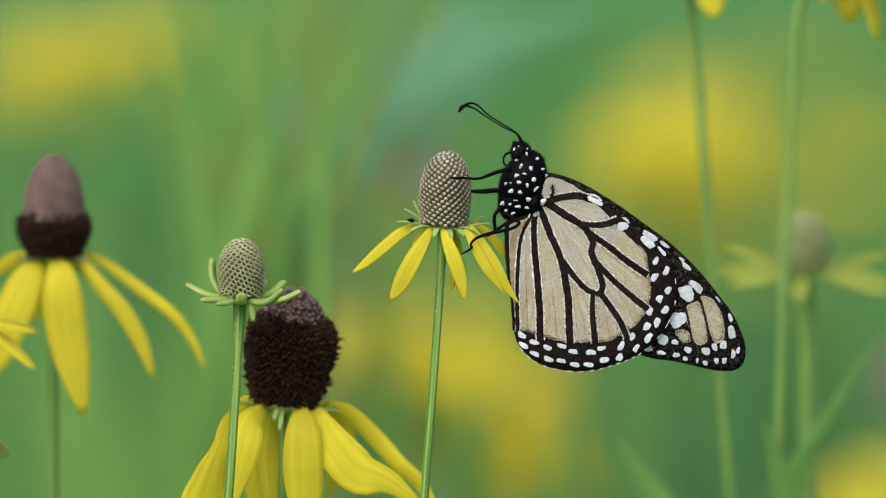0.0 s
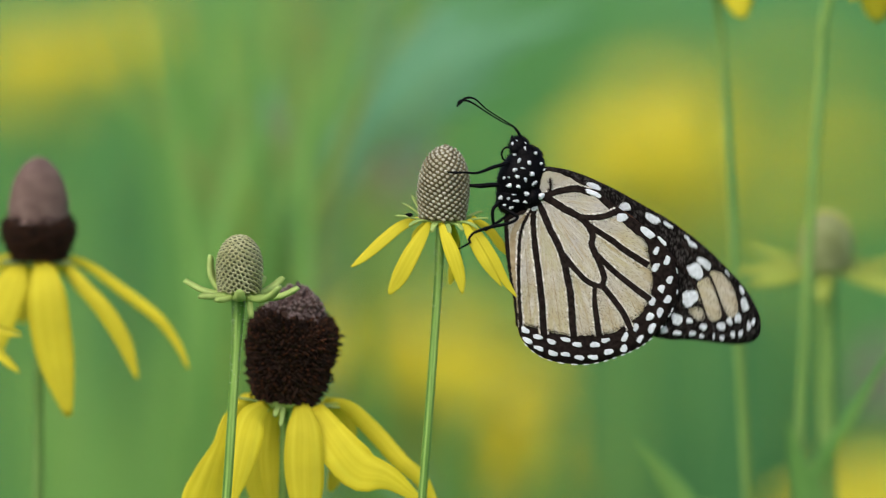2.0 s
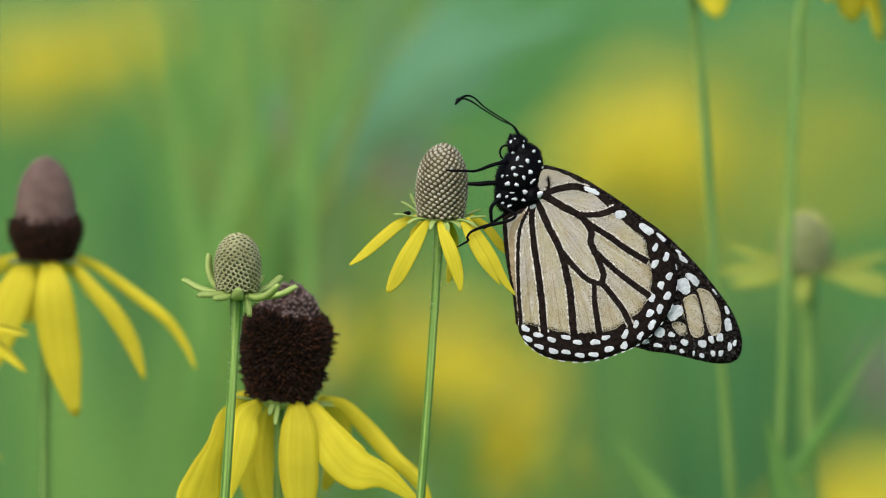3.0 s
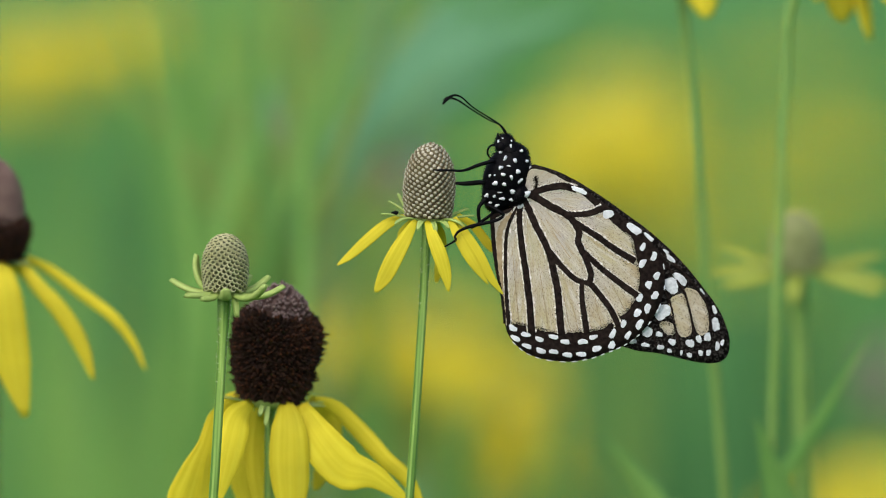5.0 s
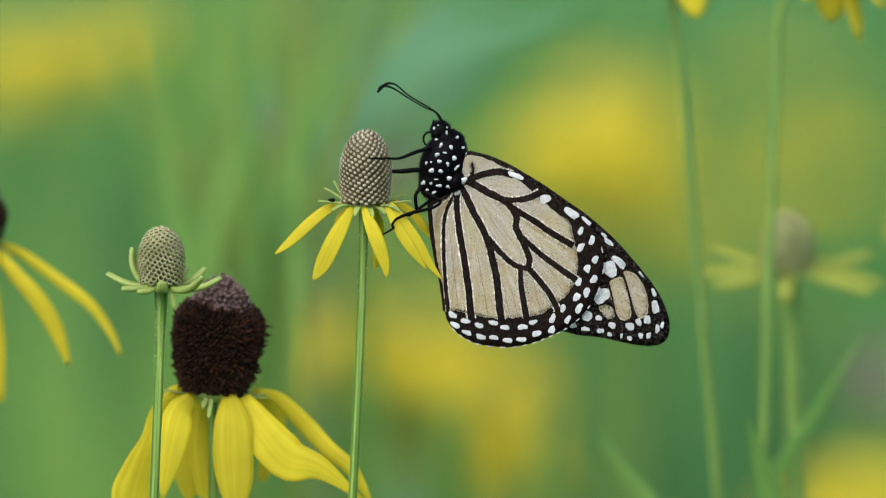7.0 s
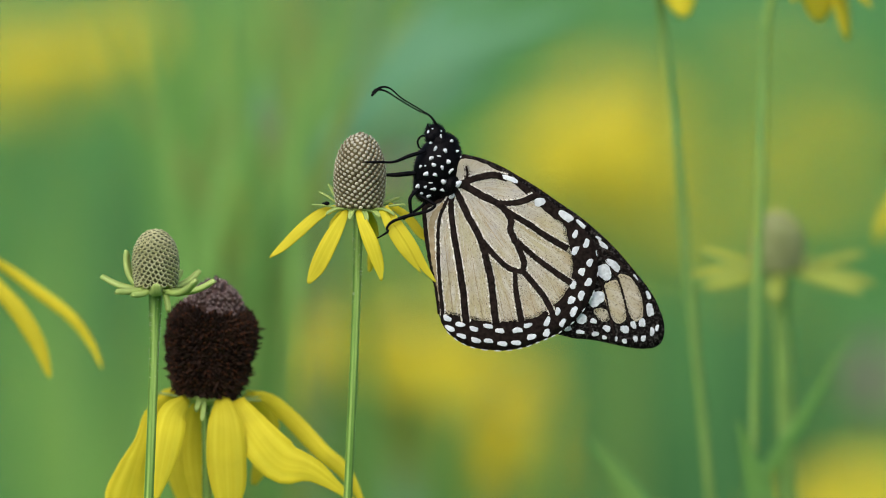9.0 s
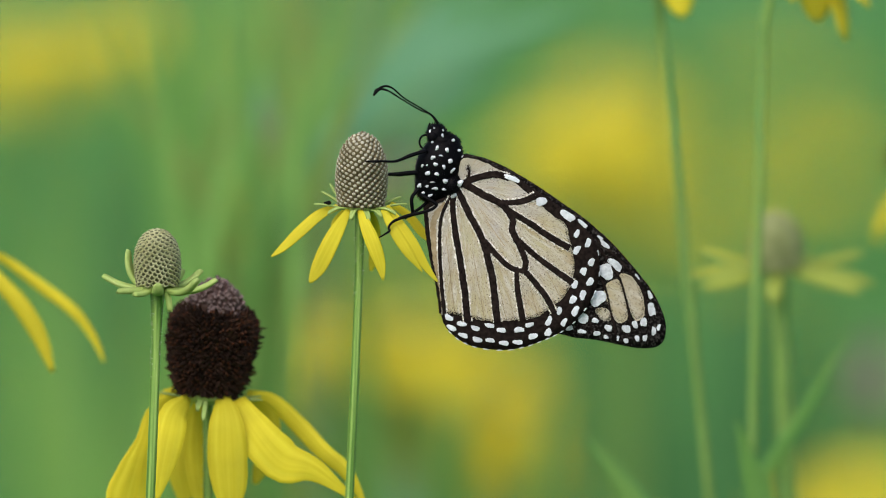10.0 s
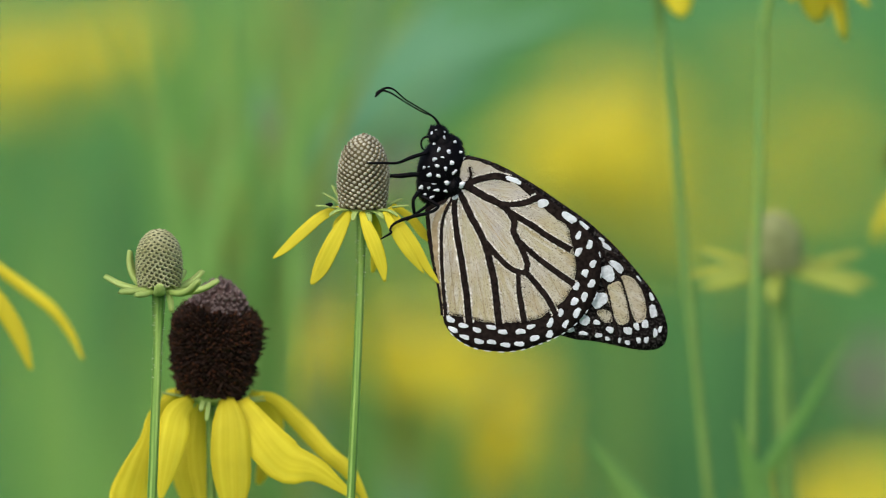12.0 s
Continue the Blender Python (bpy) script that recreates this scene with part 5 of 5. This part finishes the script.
# broad olive blades high in the middle, and darker ones low beside them
for u, top, y, mat, say in ((-40, 62, 0.62, LEAF_BRIGHT, "tall pale green grass blade"), (-33, 66, 0.70, LEAF_BRIGHT, "tall pale green grass blade"), (-26, 64, 0.66, OLIVE, "tall yellow-green grass blade"), (-18, 60, 0.74, OLIVE, "tall yellow-green grass blade"), (-10, 58, 0.80, OLIVE, "tall yellow-green grass blade"), (-47, 60, 0.78, LEAF_BRIGHT, "tall pale green grass blade"),
        (-76, 20, 0.70, DEEP, "dark green blade in the meadow"), (-62, 16, 0.60, DEEP, "dark green blade in the meadow"), (-49, 24, 0.66, DEEP, "dark green blade in the meadow"), (24, -8, 0.60, DEEP, "dark green blade in the meadow"), (38, -4, 0.64, DEEP, "dark green blade in the meadow"), (52, -14, 0.55, DEEP, "dark green blade in the meadow")):
    bow = rng.uniform(-9, 9)
    BLADES.append((blade("grass_blade", say, [at(u, -80, y), at(u + 0.1 * bow, -20, y), at(u + 0.4 * bow, 0.5 * top - 6, y), at(u + bow, top, y)], rng.uniform(0.007, 0.011), mat, slender=u < 0), 1))
# bright leaves filling the middle
for u, top, y, mat in ((-46, 14, 0.92, LEAF_BRIGHT), (-38, 20, 0.86, LIME), (-31, 12, 0.96, LEAF_BRIGHT), (-24, 22, 0.90, LIME), (-17, 12, 0.98, LEAF_BRIGHT), (-10, 16, 0.94, LIME), (-60, 6, 0.90, LEAF_BRIGHT), (-70, 14, 1.0, LEAF_BRIGHT), (-17, -30, 0.56, LEAF_BRIGHT), (-30, 6, 0.60, LIME), (-25, 0, 0.56, LIME), (-21, 4, 0.62, LEAF_BRIGHT), (-9, -34, 0.54, LIME), (-3, -38, 0.56, LEAF_BRIGHT)):
    bow = rng.uniform(-10, 10)
    BLADES.append((blade("grass_blade", "broad bright green blade in the meadow", [at(u, -80, y), at(u + 0.1 * bow, -40, y), at(u + 0.4 * bow, 0.5 * top - 12, y), at(u + bow, top, y)], rng.uniform(0.011, 0.016), mat), 1))
# a clump of thin leaves that fans out above the bud
for k in range(18):
    y = rng.uniform(0.15, 0.32)
    foot = rng.uniform(-48, -24)
    tip = min(foot + rng.gauss(14, 22), 2)
    mat, say = rng.choice(((LEAF_BRIGHT, "thin pale green leaf of a grass clump"), (LIME, "thin lime-green leaf of a grass clump"), (LEAF, "thin light green leaf of a grass clump"), (OLIVE, "thin olive leaf of a grass clump")))
    BLADES.append((blade("grass_blade", say, [at(foot - 2, -70, y), at(foot, -10, y), at(foot + 0.35 * (tip - foot), 14, y), at(tip, rng.uniform(28, 52), y)], rng.uniform(0.0020, 0.0042), mat, slender=True), 1))

# paler leaves low down, bowed over
for k in range(14):
    y = rng.uniform(1.05, 1.5)
    foot = rng.uniform(-76, -10)
    bow = rng.choice((-1, 1)) * rng.uniform(10, 26)
    high = rng.uniform(-26, -6)
    BLADES.append((blade("grass_blade", "pale green leaf bowed over low in the meadow", [at(foot, -80, y), at(foot + 0.08 * bow, -45, y), at(foot + 0.35 * bow, high - 4, y - 0.02), at(foot + bow, high - 6, y - 0.06)], rng.uniform(0.010, 0.016), LEAF_BRIGHT), 1))

# green leaves that break up the yellow
for u, top, y, w, mat in ((-11.5, -16, 0.36, 0.0055, LEAF_BRIGHT), (2.0, -27, 0.40, 0.0060, LEAF), (17.0, -24, 0.42, 0.0050, LEAF_BRIGHT), (8.0, -36, 0.40, 0.0060, OLIVE)):
    bow = rng.uniform(-5, 5)
    BLADES.append((blade("grass_blade", "green leaf before the yellow flowers", [at(u, -90, y), at(u, -60, y), at(u + 0.3 * bow, top - 12, y), at(u + bow, top, y)], w, mat), 1))
# blue-green leaf tips below the yellow flowers
for tip, high, y in ((-8.0, -38.0, 0.46), (-5.5, -40.5, 0.52), (-11.0, -42.0, 0.42)):
    foot = tip + rng.uniform(-3, 3)
    BLADES.append((blade("grass_blade", "blue-green leaf tip before the yellow flowers", [at(foot, -90, y), at(foot, -70, y), at(0.5 * (foot + tip), -54, y), at(tip, high, y)], 0.0075, TEAL), 1))

FAR_PETALS = [(36 * k + 8, 24 + 3 * (k % 3), 10.0, -8, -62 - 6 * (k % 2), dict(rows=6, cols=4)) for k in range(10)]
PROTO = coneflower("coneflower", "yellow coneflower in full bloom in the meadow behind", at(*(22.55, 24.0), 0.95), (0.04, 0.98), "dome", 0.0036, 0.006, (0, 0), [RUST, RUST, BRACT, BRACT], FAR_PETALS, [], 0.0011, YELLOW, BRACT_DULL, fine=False, seed=40, leaves=((0.45, 200, 0.12, 0.02, 40, -10), (0.7, 20, 0.10, 0.016, 45, 0), (0.9, 120, 0.09, 0.014, 45, 0)))
OLD = coneflower("coneflower", "fading orange-yellow coneflower in the meadow behind", at(*(-9.59, -21.33), 0.95), (-0.01, 0.97), "dome", 0.0036, 0.006, (0, 0), [RUST, RUST, BRACT, BRACT], FAR_PETALS, [], 0.0011, OLD_YELLOW, BRACT_DULL, fine=False, seed=41, leaves=((0.5, 160, 0.12, 0.02, 40, -10), (0.75, 300, 0.10, 0.016, 45, 0)))
FAR_SWAY = [(PROTO[1], PROTO[2], PROTO[3], 1.6, 2), (OLD[1], OLD[2], OLD[3], 1.5, 1)]


def another(kind, u, v, y, sway, spin):
    """One more far flower, with its head at that place."""
    root, stalk, joint, top = kind
    want = at(u, v, y)
    off = (joint + top)
    m = pose(want.x - off.x, want.y - off.y, want.z - off.z, 0, 0, 0)
    made = copy_thing(root, m)
    made.location.z = 0
    drop = want.z - off.z
    for o in made.children:
        if o.name.startswith("flower_stalk"):
            o.location = joint + Vector((0, 0, drop))
            FAR_SWAY.append((o, joint + Vector((0, 0, drop)), top, (FAR + y) / FAR, sway))
        elif o.name.startswith("stem"):
            o.scale.z = (joint.z + drop) / joint.z
    return made


for kind, (u, v), y, sway in (
        (PROTO, (29.69, 24.11), 0.92, 2), (PROTO, (26.63, 19.01), 1.0, 2), (PROTO, (32.24, 28.19), 1.05, 2), (PROTO, (27.14, 14.93), 1.1, 2), (PROTO, (30.65, 32.28), 1.15, 2), (PROTO, (33.78, 10.85), 1.1, 2),
        (PROTO, (-73.5, 40.0), 0.88, 1), (PROTO, (-54.0, 42.5), 0.84, 1), (OLD, (-78.0, 35.0), 1.3, 1),
        (PROTO, (-19.4, -9.1), 0.62, 1), (PROTO, (-5.0, -16.2), 0.6, 1), (PROTO, (-19.8, -21.3), 0.8, 1), (PROTO, (12.7, -30.0), 0.62, 1), (OLD, (1.6, -10.6), 1, 1), (OLD, (9.8, -16.2), 1, 1), (OLD, (-14.7, -6.5), 1.1, 1), (OLD, (1.6, -29.5), 0.95, 1), (OLD, (-9.6, -30.5), 1, 1), (OLD, (-13.2, -14.7), 1.1, 1), (OLD, (-8.6, -8.6), 1.15, 1), (OLD, (-22.9, -16.2), 1.1, 1),
        (PROTO, (-21.5, -11.5), 0.52, 1), (PROTO, (6.7, -33.6), 0.72, 1), (OLD, (-12.7, -35.6), 0.84, 1), (PROTO, (11.8, -22.3), 0.9, 1), (OLD, (-18.5, -20.0), 0.66, 1),
        (PROTO, (78.78, -38.16), 0.76, 1), (PROTO, (70.51, -43.78), 0.85, 1),
        (PROTO, (70.00, 18.47), 1.8, 1), (PROTO, (61.84, 31.73), 2.3, 1), (PROTO, (47.55, 11.33), 2.0, 1)):
    another(kind, u, v, y, sway, 0)
rng = random.Random(77)
for _ in range(16):
    another(PROTO if rng.random() < 0.7 else OLD, rng.uniform(-95, 95), rng.uniform(-40, 45), rng.uniform(2.6, 6.5), 1, 0)
EDGE = coneflower("coneflower", "yellow coneflower whose petals show at the edge", at(*(93.47, 12.35), 0.16), (0.13, 0.2), "dome", 0.0065, 0.016, (0, 0), [DARK, RUST, DOME, DOME],
    [(200, 14, 5.5, -30, -86), (245, 14, 5.5, -40, -80), (290, 14, 5.5, -40, -80), (340, 14, 5.5, -30, -80), (30, 14, 5.5, -30, -80), (90, 14, 5.5, -30, -80), (150, 14, 5.5, -30, -80)], [], 0.001, YELLOW, BRACT_DULL, seed=44)


SPENT = coneflower("coneflower", "spent coneflower with bare mauve-brown cone", at(79.0, -29.0, 0.66), (0.10, 0.68), "dome", 0.0058, 0.016, (0, 0), [DRY, DRY, DRY, DRY], [], [(200, 5, 1.0, 0, 10), (330, 5, 1.0, 0, 10)], 0.0010, YELLOW, BRACT_DULL, fine=False, seed=45)
FAR_SWAY.append((SPENT[1], SPENT[2], SPENT[3], 1.36, 1))
for u, v, y in ((-35.0, 16.5, 0.60), (-9.0, 10.0, 0.66)):
    another(SPENT, u, v, y, 1, 0)


def beetle():
    root = tagged(new("beetle"), "tiny black beetle sitting on a green bract", "insect")
    bm = bmesh.new()
    egg(bm, (0, 0, 0), (0.00055, 0.0004, 0.00038), None, 12, 8)
    part("wing_case", bm, BODY, root)
    bm = bmesh.new()
    egg(bm, (-0.00060, 0, 0.00002), (0.00024, 0.00026, 0.00022), None, 10, 6)
    part("head", bm, BODY, root)
    return root


def fly():
    """A fly that crosses behind the flowers once."""
    root = tagged(new("fly"), "small dark fly darting past behind the butterfly", "insect")
    bm = bmesh.new()
    egg(bm, (0.0012, 0, 0), (0.0022, 0.0012, 0.0012), None, 12, 8)
    part("abdomen", bm, BODY, root)
    bm = bmesh.new()
    egg(bm, (-0.0012, 0, 0.0002), (0.0014, 0.0013, 0.0013), None, 12, 8)
    part("thorax", bm, BODY, root)
    bm = bmesh.new()
    egg(bm, (-0.0029, 0, 0.0001), (0.0008, 0.0012, 0.0010), None, 12, 8)
    part("head", bm, BODY, root)
    for az in (60, -60):
        leaf_part("wing", strip_petal(0.0055, 0.0022, 25, 15, az, (-0.0010, 0, 0.0010), 0.1), WHITE_DUSTED, root, 0.00003)
    return root


FLY = fly()
BEETLE, BEETLE_AT = beetle(), at(*(-12.65, 7.14), -0.0015)


# ---------------------------------------------------------------- what the wind does
def swing(stalk, joint, top, rows, rate, s=1.0):
    """Key a stalk, and the stem below that leans after it: rows of seconds and mm by which its head is off to the right and up; rate: degrees of lean per mm."""
    keys, below = [], []
    for t, dx, dz in rows:
        turn = Matrix.Rotation(radians(rate * dx), 4, "Y")
        move = Vector((dx * 0.001 * s, 0, dz * 0.001 * s)) - (turn @ top - top)
        keys.append((t, Matrix.Translation(joint + move) @ turn))
        below.append((t, Matrix.Rotation(math.atan2(move.x, joint.z), 4, "Y")))
    walk(stalk, keys)
    for stem in stalk.parent.children:
        if stem.name.startswith("stem"):
            walk(stem, below)


def motions():
    gust = [(0, 6.94, -2.04), (0.2, 7.65, -2.24), (0.35, 11.02, -3.57), (0.5, 12.86, -4.59), (0.6, 11.63, -4.80), (0.7, 10.00, -4.69), (0.85, 8.78, -4.49), (1, 10.00, -4.69), (1.1, 12.04, -5.00), (1.2, 13.47, -5.10), (1.35, 12.55, -4.29), (1.5, 10.00, -3.37), (1.6, 7.65, -2.04), (1.7, 5.71, -1.02), (1.8, 5.10, -0.51), (1.9, 5.61, -0.31), (2, 6.63, -1.02), (2.1, 8.98, -1.84), (2.2, 11.33, -2.86), (2.35, 12.86, -3.67), (2.5, 11.73, -3.67), (2.6, 10.00, -2.65), (2.7, 7.86, -1.33), (2.95, 6.12, -0.61), (3.35, 8.78, -1.63)]
    gust += [(3.8, 5.51, -0.61), (4.1, 7.14, -0.82), (4.3, 6.33, -0.61), (4.5, 5.92, -1.12), (4.7, 4.49, -0.00), (4.85, 3.78, -0.20), (5, 4.08, -0.61), (5.2, 5.10, -1.22), (5.35, 5.41, -0.92), (5.5, 4.59, -0.31), (5.7, 1.12, 1.84), (5.85, -2.04, 2.24), (6, -3.37, 1.84), (6.1, -2.45, 0.82), (6.2, -0.41, -0.20), (6.35, 1.63, -0.51), (6.5, 1.63, 0.10), (6.7, -2.24, 2.65), (6.85, -6.12, 2.76), (7, -7.35, 1.84), (7.1, -5.92, 0.51), (7.2, -3.37, -0.61), (7.45, 0.20, -0.61), (7.7, -3.27, 1.22), (8, -7.55, 1.63)]
    gust += [(8.25, -4.49, 0.41), (8.45, -0.20, -0.20), (8.65, -1.22, 0.71), (8.8, -4.29, 1.22), (8.9, -7.14, 1.33), (9, -8.37, 1.22), (9.15, -6.53, 0.71), (9.3, -3.37, 0.31), (9.5, 0.51, 0.10), (9.65, -1.43, 0.61), (9.8, -4.39, 1.12), (10, -8.06, 1.33), (10.2, -5.92, 0.82), (10.35, -2.24, 0.20), (10.5, 0.00, -0.00), (10.7, -2.14, 0.20), (10.85, -5.82, 0.71), (11, -7.76, 0.92), (11.2, -5.51, 0.71), (11.35, -2.45, 0.31), (11.5, -0.31, 0.10), (11.7, -2.35, 0.20), (11.85, -5.82, 0.71), (12, -7.76, 1.02)]
    walk(BUTTERFLY, [(t, Matrix.Translation(REST + Vector((dx * 0.001, 0, dz * 0.001))) @ pose(0, 0, 0, 0, 0.16 * min(dx, 0), 0)) for t, dx, dz in gust])
    swing(FLOWER[1], FLOWER[2], FLOWER[3], gust, 0.12)
    head = FLOWER[0].location + FLOWER[2] + FLOWER[3]
    walk(BEETLE, [(t, Matrix.Translation(head + Vector((dx * 0.001, 0, dz * 0.001))) @ Matrix.Rotation(radians(0.12 * dx), 4, "Y") @ Matrix.Translation(BEETLE_AT - head)) for t, dx, dz in gust])
    ripe = [(0, 6.33, -1.33), (0.2, 7.04, -1.53), (0.35, 10.36, -2.40), (0.5, 12.14, -2.96), (0.6, 10.92, -3.16), (0.7, 9.29, -3.06), (0.85, 8.21, -3.01), (1, 9.59, -3.37), (1.1, 11.43, -3.52), (1.2, 12.65, -3.47), (1.35, 11.79, -2.86), (1.5, 9.29, -2.14), (1.6, 7.09, -1.12), (1.7, 5.31, -0.41), (1.8, 4.80, -0.00), (1.9, 5.41, 0.10), (2, 6.53, -0.71), (2.1, 8.21, -1.48), (2.2, 9.90, -2.45), (2.35, 11.63, -3.06), (2.5, 10.71, -2.86), (2.6, 9.08, -2.09), (2.7, 7.04, -1.02), (2.95, 5.32, -0.34), (3.35, 8.00, -1.41)]
    ripe += [(3.8, 4.76, -0.45), (4.1, 6.42, -0.69), (4.3, 5.61, -0.51), (4.5, 5.31, -0.71), (4.7, 3.67, -0.41), (4.85, 3.21, -0.36), (5, 3.78, -0.51), (5.2, 4.49, -1.02), (5.35, 4.85, -0.77), (5.5, 4.08, -0.20), (5.7, 0.61, 1.22), (5.85, -2.24, 1.58), (6, -3.27, 1.12), (6.1, -2.65, 0.26), (6.2, -0.92, -0.61), (6.35, 1.07, -0.82), (6.5, 1.02, -0.10), (6.7, -2.76, 1.63), (6.85, -6.02, 1.73), (7, -6.63, 0.82), (7.1, -5.46, -0.20), (7.2, -3.16, -1.02), (7.45, 0.44, -1.05), (7.7, -3.00, 0.75), (8, -7.24, 1.12)]
    ripe += [(8.25, -4.15, -0.13), (8.45, 0.16, -0.77), (8.65, -0.84, 0.12), (8.8, -3.88, 0.61), (8.9, -6.68, 0.56), (9, -7.86, 0.31), (9.15, -6.22, -0.05), (9.3, -3.27, -0.31), (9.5, 0.31, 0.10), (9.65, -1.53, 0.31), (9.8, -4.39, 0.51), (10, -7.65, 0.41), (10.2, -5.41, 0.20), (10.35, -1.99, -0.10), (10.5, 0.00, 0.00), (10.7, -1.94, -0.10), (10.85, -5.46, 0.15), (11, -7.24, 0.10), (11.2, -5.20, 0.20), (11.35, -2.24, -0.00), (11.5, -0.20, 0.00), (11.7, -2.24, -0.20), (11.85, -5.41, 0.15), (12, -7.04, 0.31)]
    swing(RIPE[1], RIPE[2], RIPE[3], ripe, 0.10)
    swing(BUD[1], BUD[2], BUD[3], [(t, dx, up) for (t, dx, _), (_, _, up) in zip(gust, ripe)], 0.10)
    # the forewing lifts once in a gust
    hinge = mm(*(0.44, 1.69))
    lift = [(0, 0), (1.6, 0), (1.7, 0), (1.8, -1.5), (1.9, -11), (2.0, -6.5), (2.1, -0.6), (2.2, 0), (12, 0)]
    for hind, wing in WINGS.values():
        walk(hind, [(t, Matrix.Rotation(radians(a), 4, "Y")) for t, a in ((0, 3.0), (1.5, 3.0), (1.7, 2.8), (1.8, 2.5), (1.9, 0.6), (2.0, 0.8), (2.2, 0.5), (2.5, 0), (12, 0))])
        walk(wing, [(t, Matrix.Translation(hinge) @ Matrix.Rotation(radians(a), 4, "Y") @ Matrix.Translation(-hinge)) for t, a in lift])
    perch, landing = Matrix.Translation((0.55, 0.16, 0.03)), Matrix.Translation((-0.55, 0.16, 0.03))
    walk(FLY, [(0, perch), (0.9, perch)] + [(t, Matrix.Translation(at(u, v, 0.16))) for t, (u, v) in ((1.5, (103.67, 32.65)), (1.6, (62.86, 25.82)), (1.7, (22.04, 18.98)), (1.8, (-18.78, 12.14)), (1.9, (-59.59, 5.20)), (2.0, (-100.41, -1.63)), (2.1, (-141.22, -8.06)))] + [(2.8, landing), (12, landing)])
    side = [(0, 0.00, -0.00), (0.2, -0.92, 0.31), (0.5, -0.82, -1.43), (0.7, 1.53, -3.06), (1, 6.84, -3.78), (1.2, 6.63, -2.86), (1.5, -0.71, -0.51), (1.7, -4.18, 0.51), (2, -2.76, -0.61), (2.2, 0.20, -1.84), (2.5, 1.12, -2.24), (2.7, 0.10, -0.71), (3.2, -2.04, -0.51), (3.8, -2.55, -0.00), (4.3, -4.59, 1.02), (4.5, -6.63, 1.43), (4.7, -8.98, 0.31), (5, -10.71, -0.71), (5.2, -9.39, -0.41), (5.5, -7.24, 0.92), (5.7, -7.96, 1.22)]
    side += [(6, -12.91, 1.63), (6.2, -14.08, 0.20), (6.5, -15.51, -0.10), (6.7, -15.82, 0.61), (7, -15.25, 1.89), (7.2, -13.88, 0.82), (7.6, -16.84, -0.00), (8.2, -16.33, 0.51), (8.8, -17.04, 0.92), (9, -18.57, -0.51), (9.3, -20.82, 0.82), (9.5, -21.94, 1.84), (9.8, -18.88, 0.82), (10, -18.16, 0.61), (10.2, -18.88, 0.61), (10.5, -22.04, 0.10), (10.7, -21.84, 0.82), (11, -18.57, 1.22), (11.5, -19.90, 0.31), (11.7, -20.92, -0.00), (12, -22.04, 0.92)]
    for thing in (SIDE, SIDE_BUD, SIDE_LOW, SIDE_TOP):
        swing(thing[1], thing[2], thing[3], side, 0.02, 1.0246)
    tall = [(0, 0.00, 0.00), (0.2, -3.88, 0.00), (0.35, -1.22, 0.00), (0.5, 1.73, 0.00), (0.7, 2.04, 0.00), (1, 0.92, 0.00), (1.2, 3.37, 0.00), (1.35, 1.22, 0.00), (1.5, -1.43, 0.00), (1.7, -0.82, 0.00), (1.85, 3.57, 0.00), (2, 5.10, 0.00), (2.2, -2.86, 0.00), (2.5, -1.02, 0.00), (2.7, 2.65, 0.00), (3.1, -0.51, 0.00), (3.6, -2.04, 0.00), (4, 0.61, 0.00), (4.3, -0.31, 0.00)]
    tall += [(4.5, -3.06, 0.00), (4.7, -1.84, 0.00), (5, -1.53, 0.00), (5.2, -2.04, 0.00), (5.5, 0.51, 0.00), (5.7, -1.53, 0.00), (6, -4.29, 0.00), (6.2, -3.47, 0.00), (6.5, -4.90, 0.00), (6.7, -4.49, 0.00), (7, -3.47, 0.00), (7.2, -4.49, 0.00), (8, -5.10, 0.00), (8.8, -5.71, 0.00), (9, -5.82, 0.00), (9.5, -6.22, 0.00), (10, -6.12, 0.00), (11, -6.02, 0.00), (12, -6.22, 0.00)]
    swing(TALL_A[1], TALL_A[2], TALL_A[3], tall, 0.21, 1.03)
    swing(TALL_B[1], TALL_B[2], TALL_B[3], tall, 0.15, 1.03)
    back = [(t, dx * 0.8, dz) for t, dx, dz in tall]
    swing(BACK_BUD[1], BACK_BUD[2], BACK_BUD[3], back, 0.28, 1.05)
    swing(EDGE[1], EDGE[2], EDGE[3], [(t, dx, dz) for t, dx, dz in tall], 0.28, 1.1)
    slow = {1: [(0, 4.6, 0), (0.5, 5.5, 0), (1.2, 5.0, 0), (1.6, 1.5, 0), (2.5, 2.2, 0), (4.5, 1.8, 0), (5.5, 1.6, 0), (6.5, 0.4, 0), (9, 0, 0), (12, 0, 0)],
            2: [(0, 14.5, 0), (0.5, 15.5, 0), (1.2, 15, 0), (1.6, 10.5, 0), (2.5, 9.5, 0), (4.5, 4.0, 0), (5.5, 1.5, 0), (6.5, -0.5, 0), (9, 0, 0), (12, 0, 0)]}
    for stalk, joint, top, s, which in FAR_SWAY:
        swing(stalk, joint, top, slow[which], 0.2, s)
    for leaf, which in BLADES:
        rows = slow[1] if which == 1 else back
        base = leaf.location.copy()
        walk(leaf, [(t, Matrix.Translation(base) @ pose(0, 0, 0, 0, dx * 0.062, 0)) for t, dx, _ in rows])


motions()
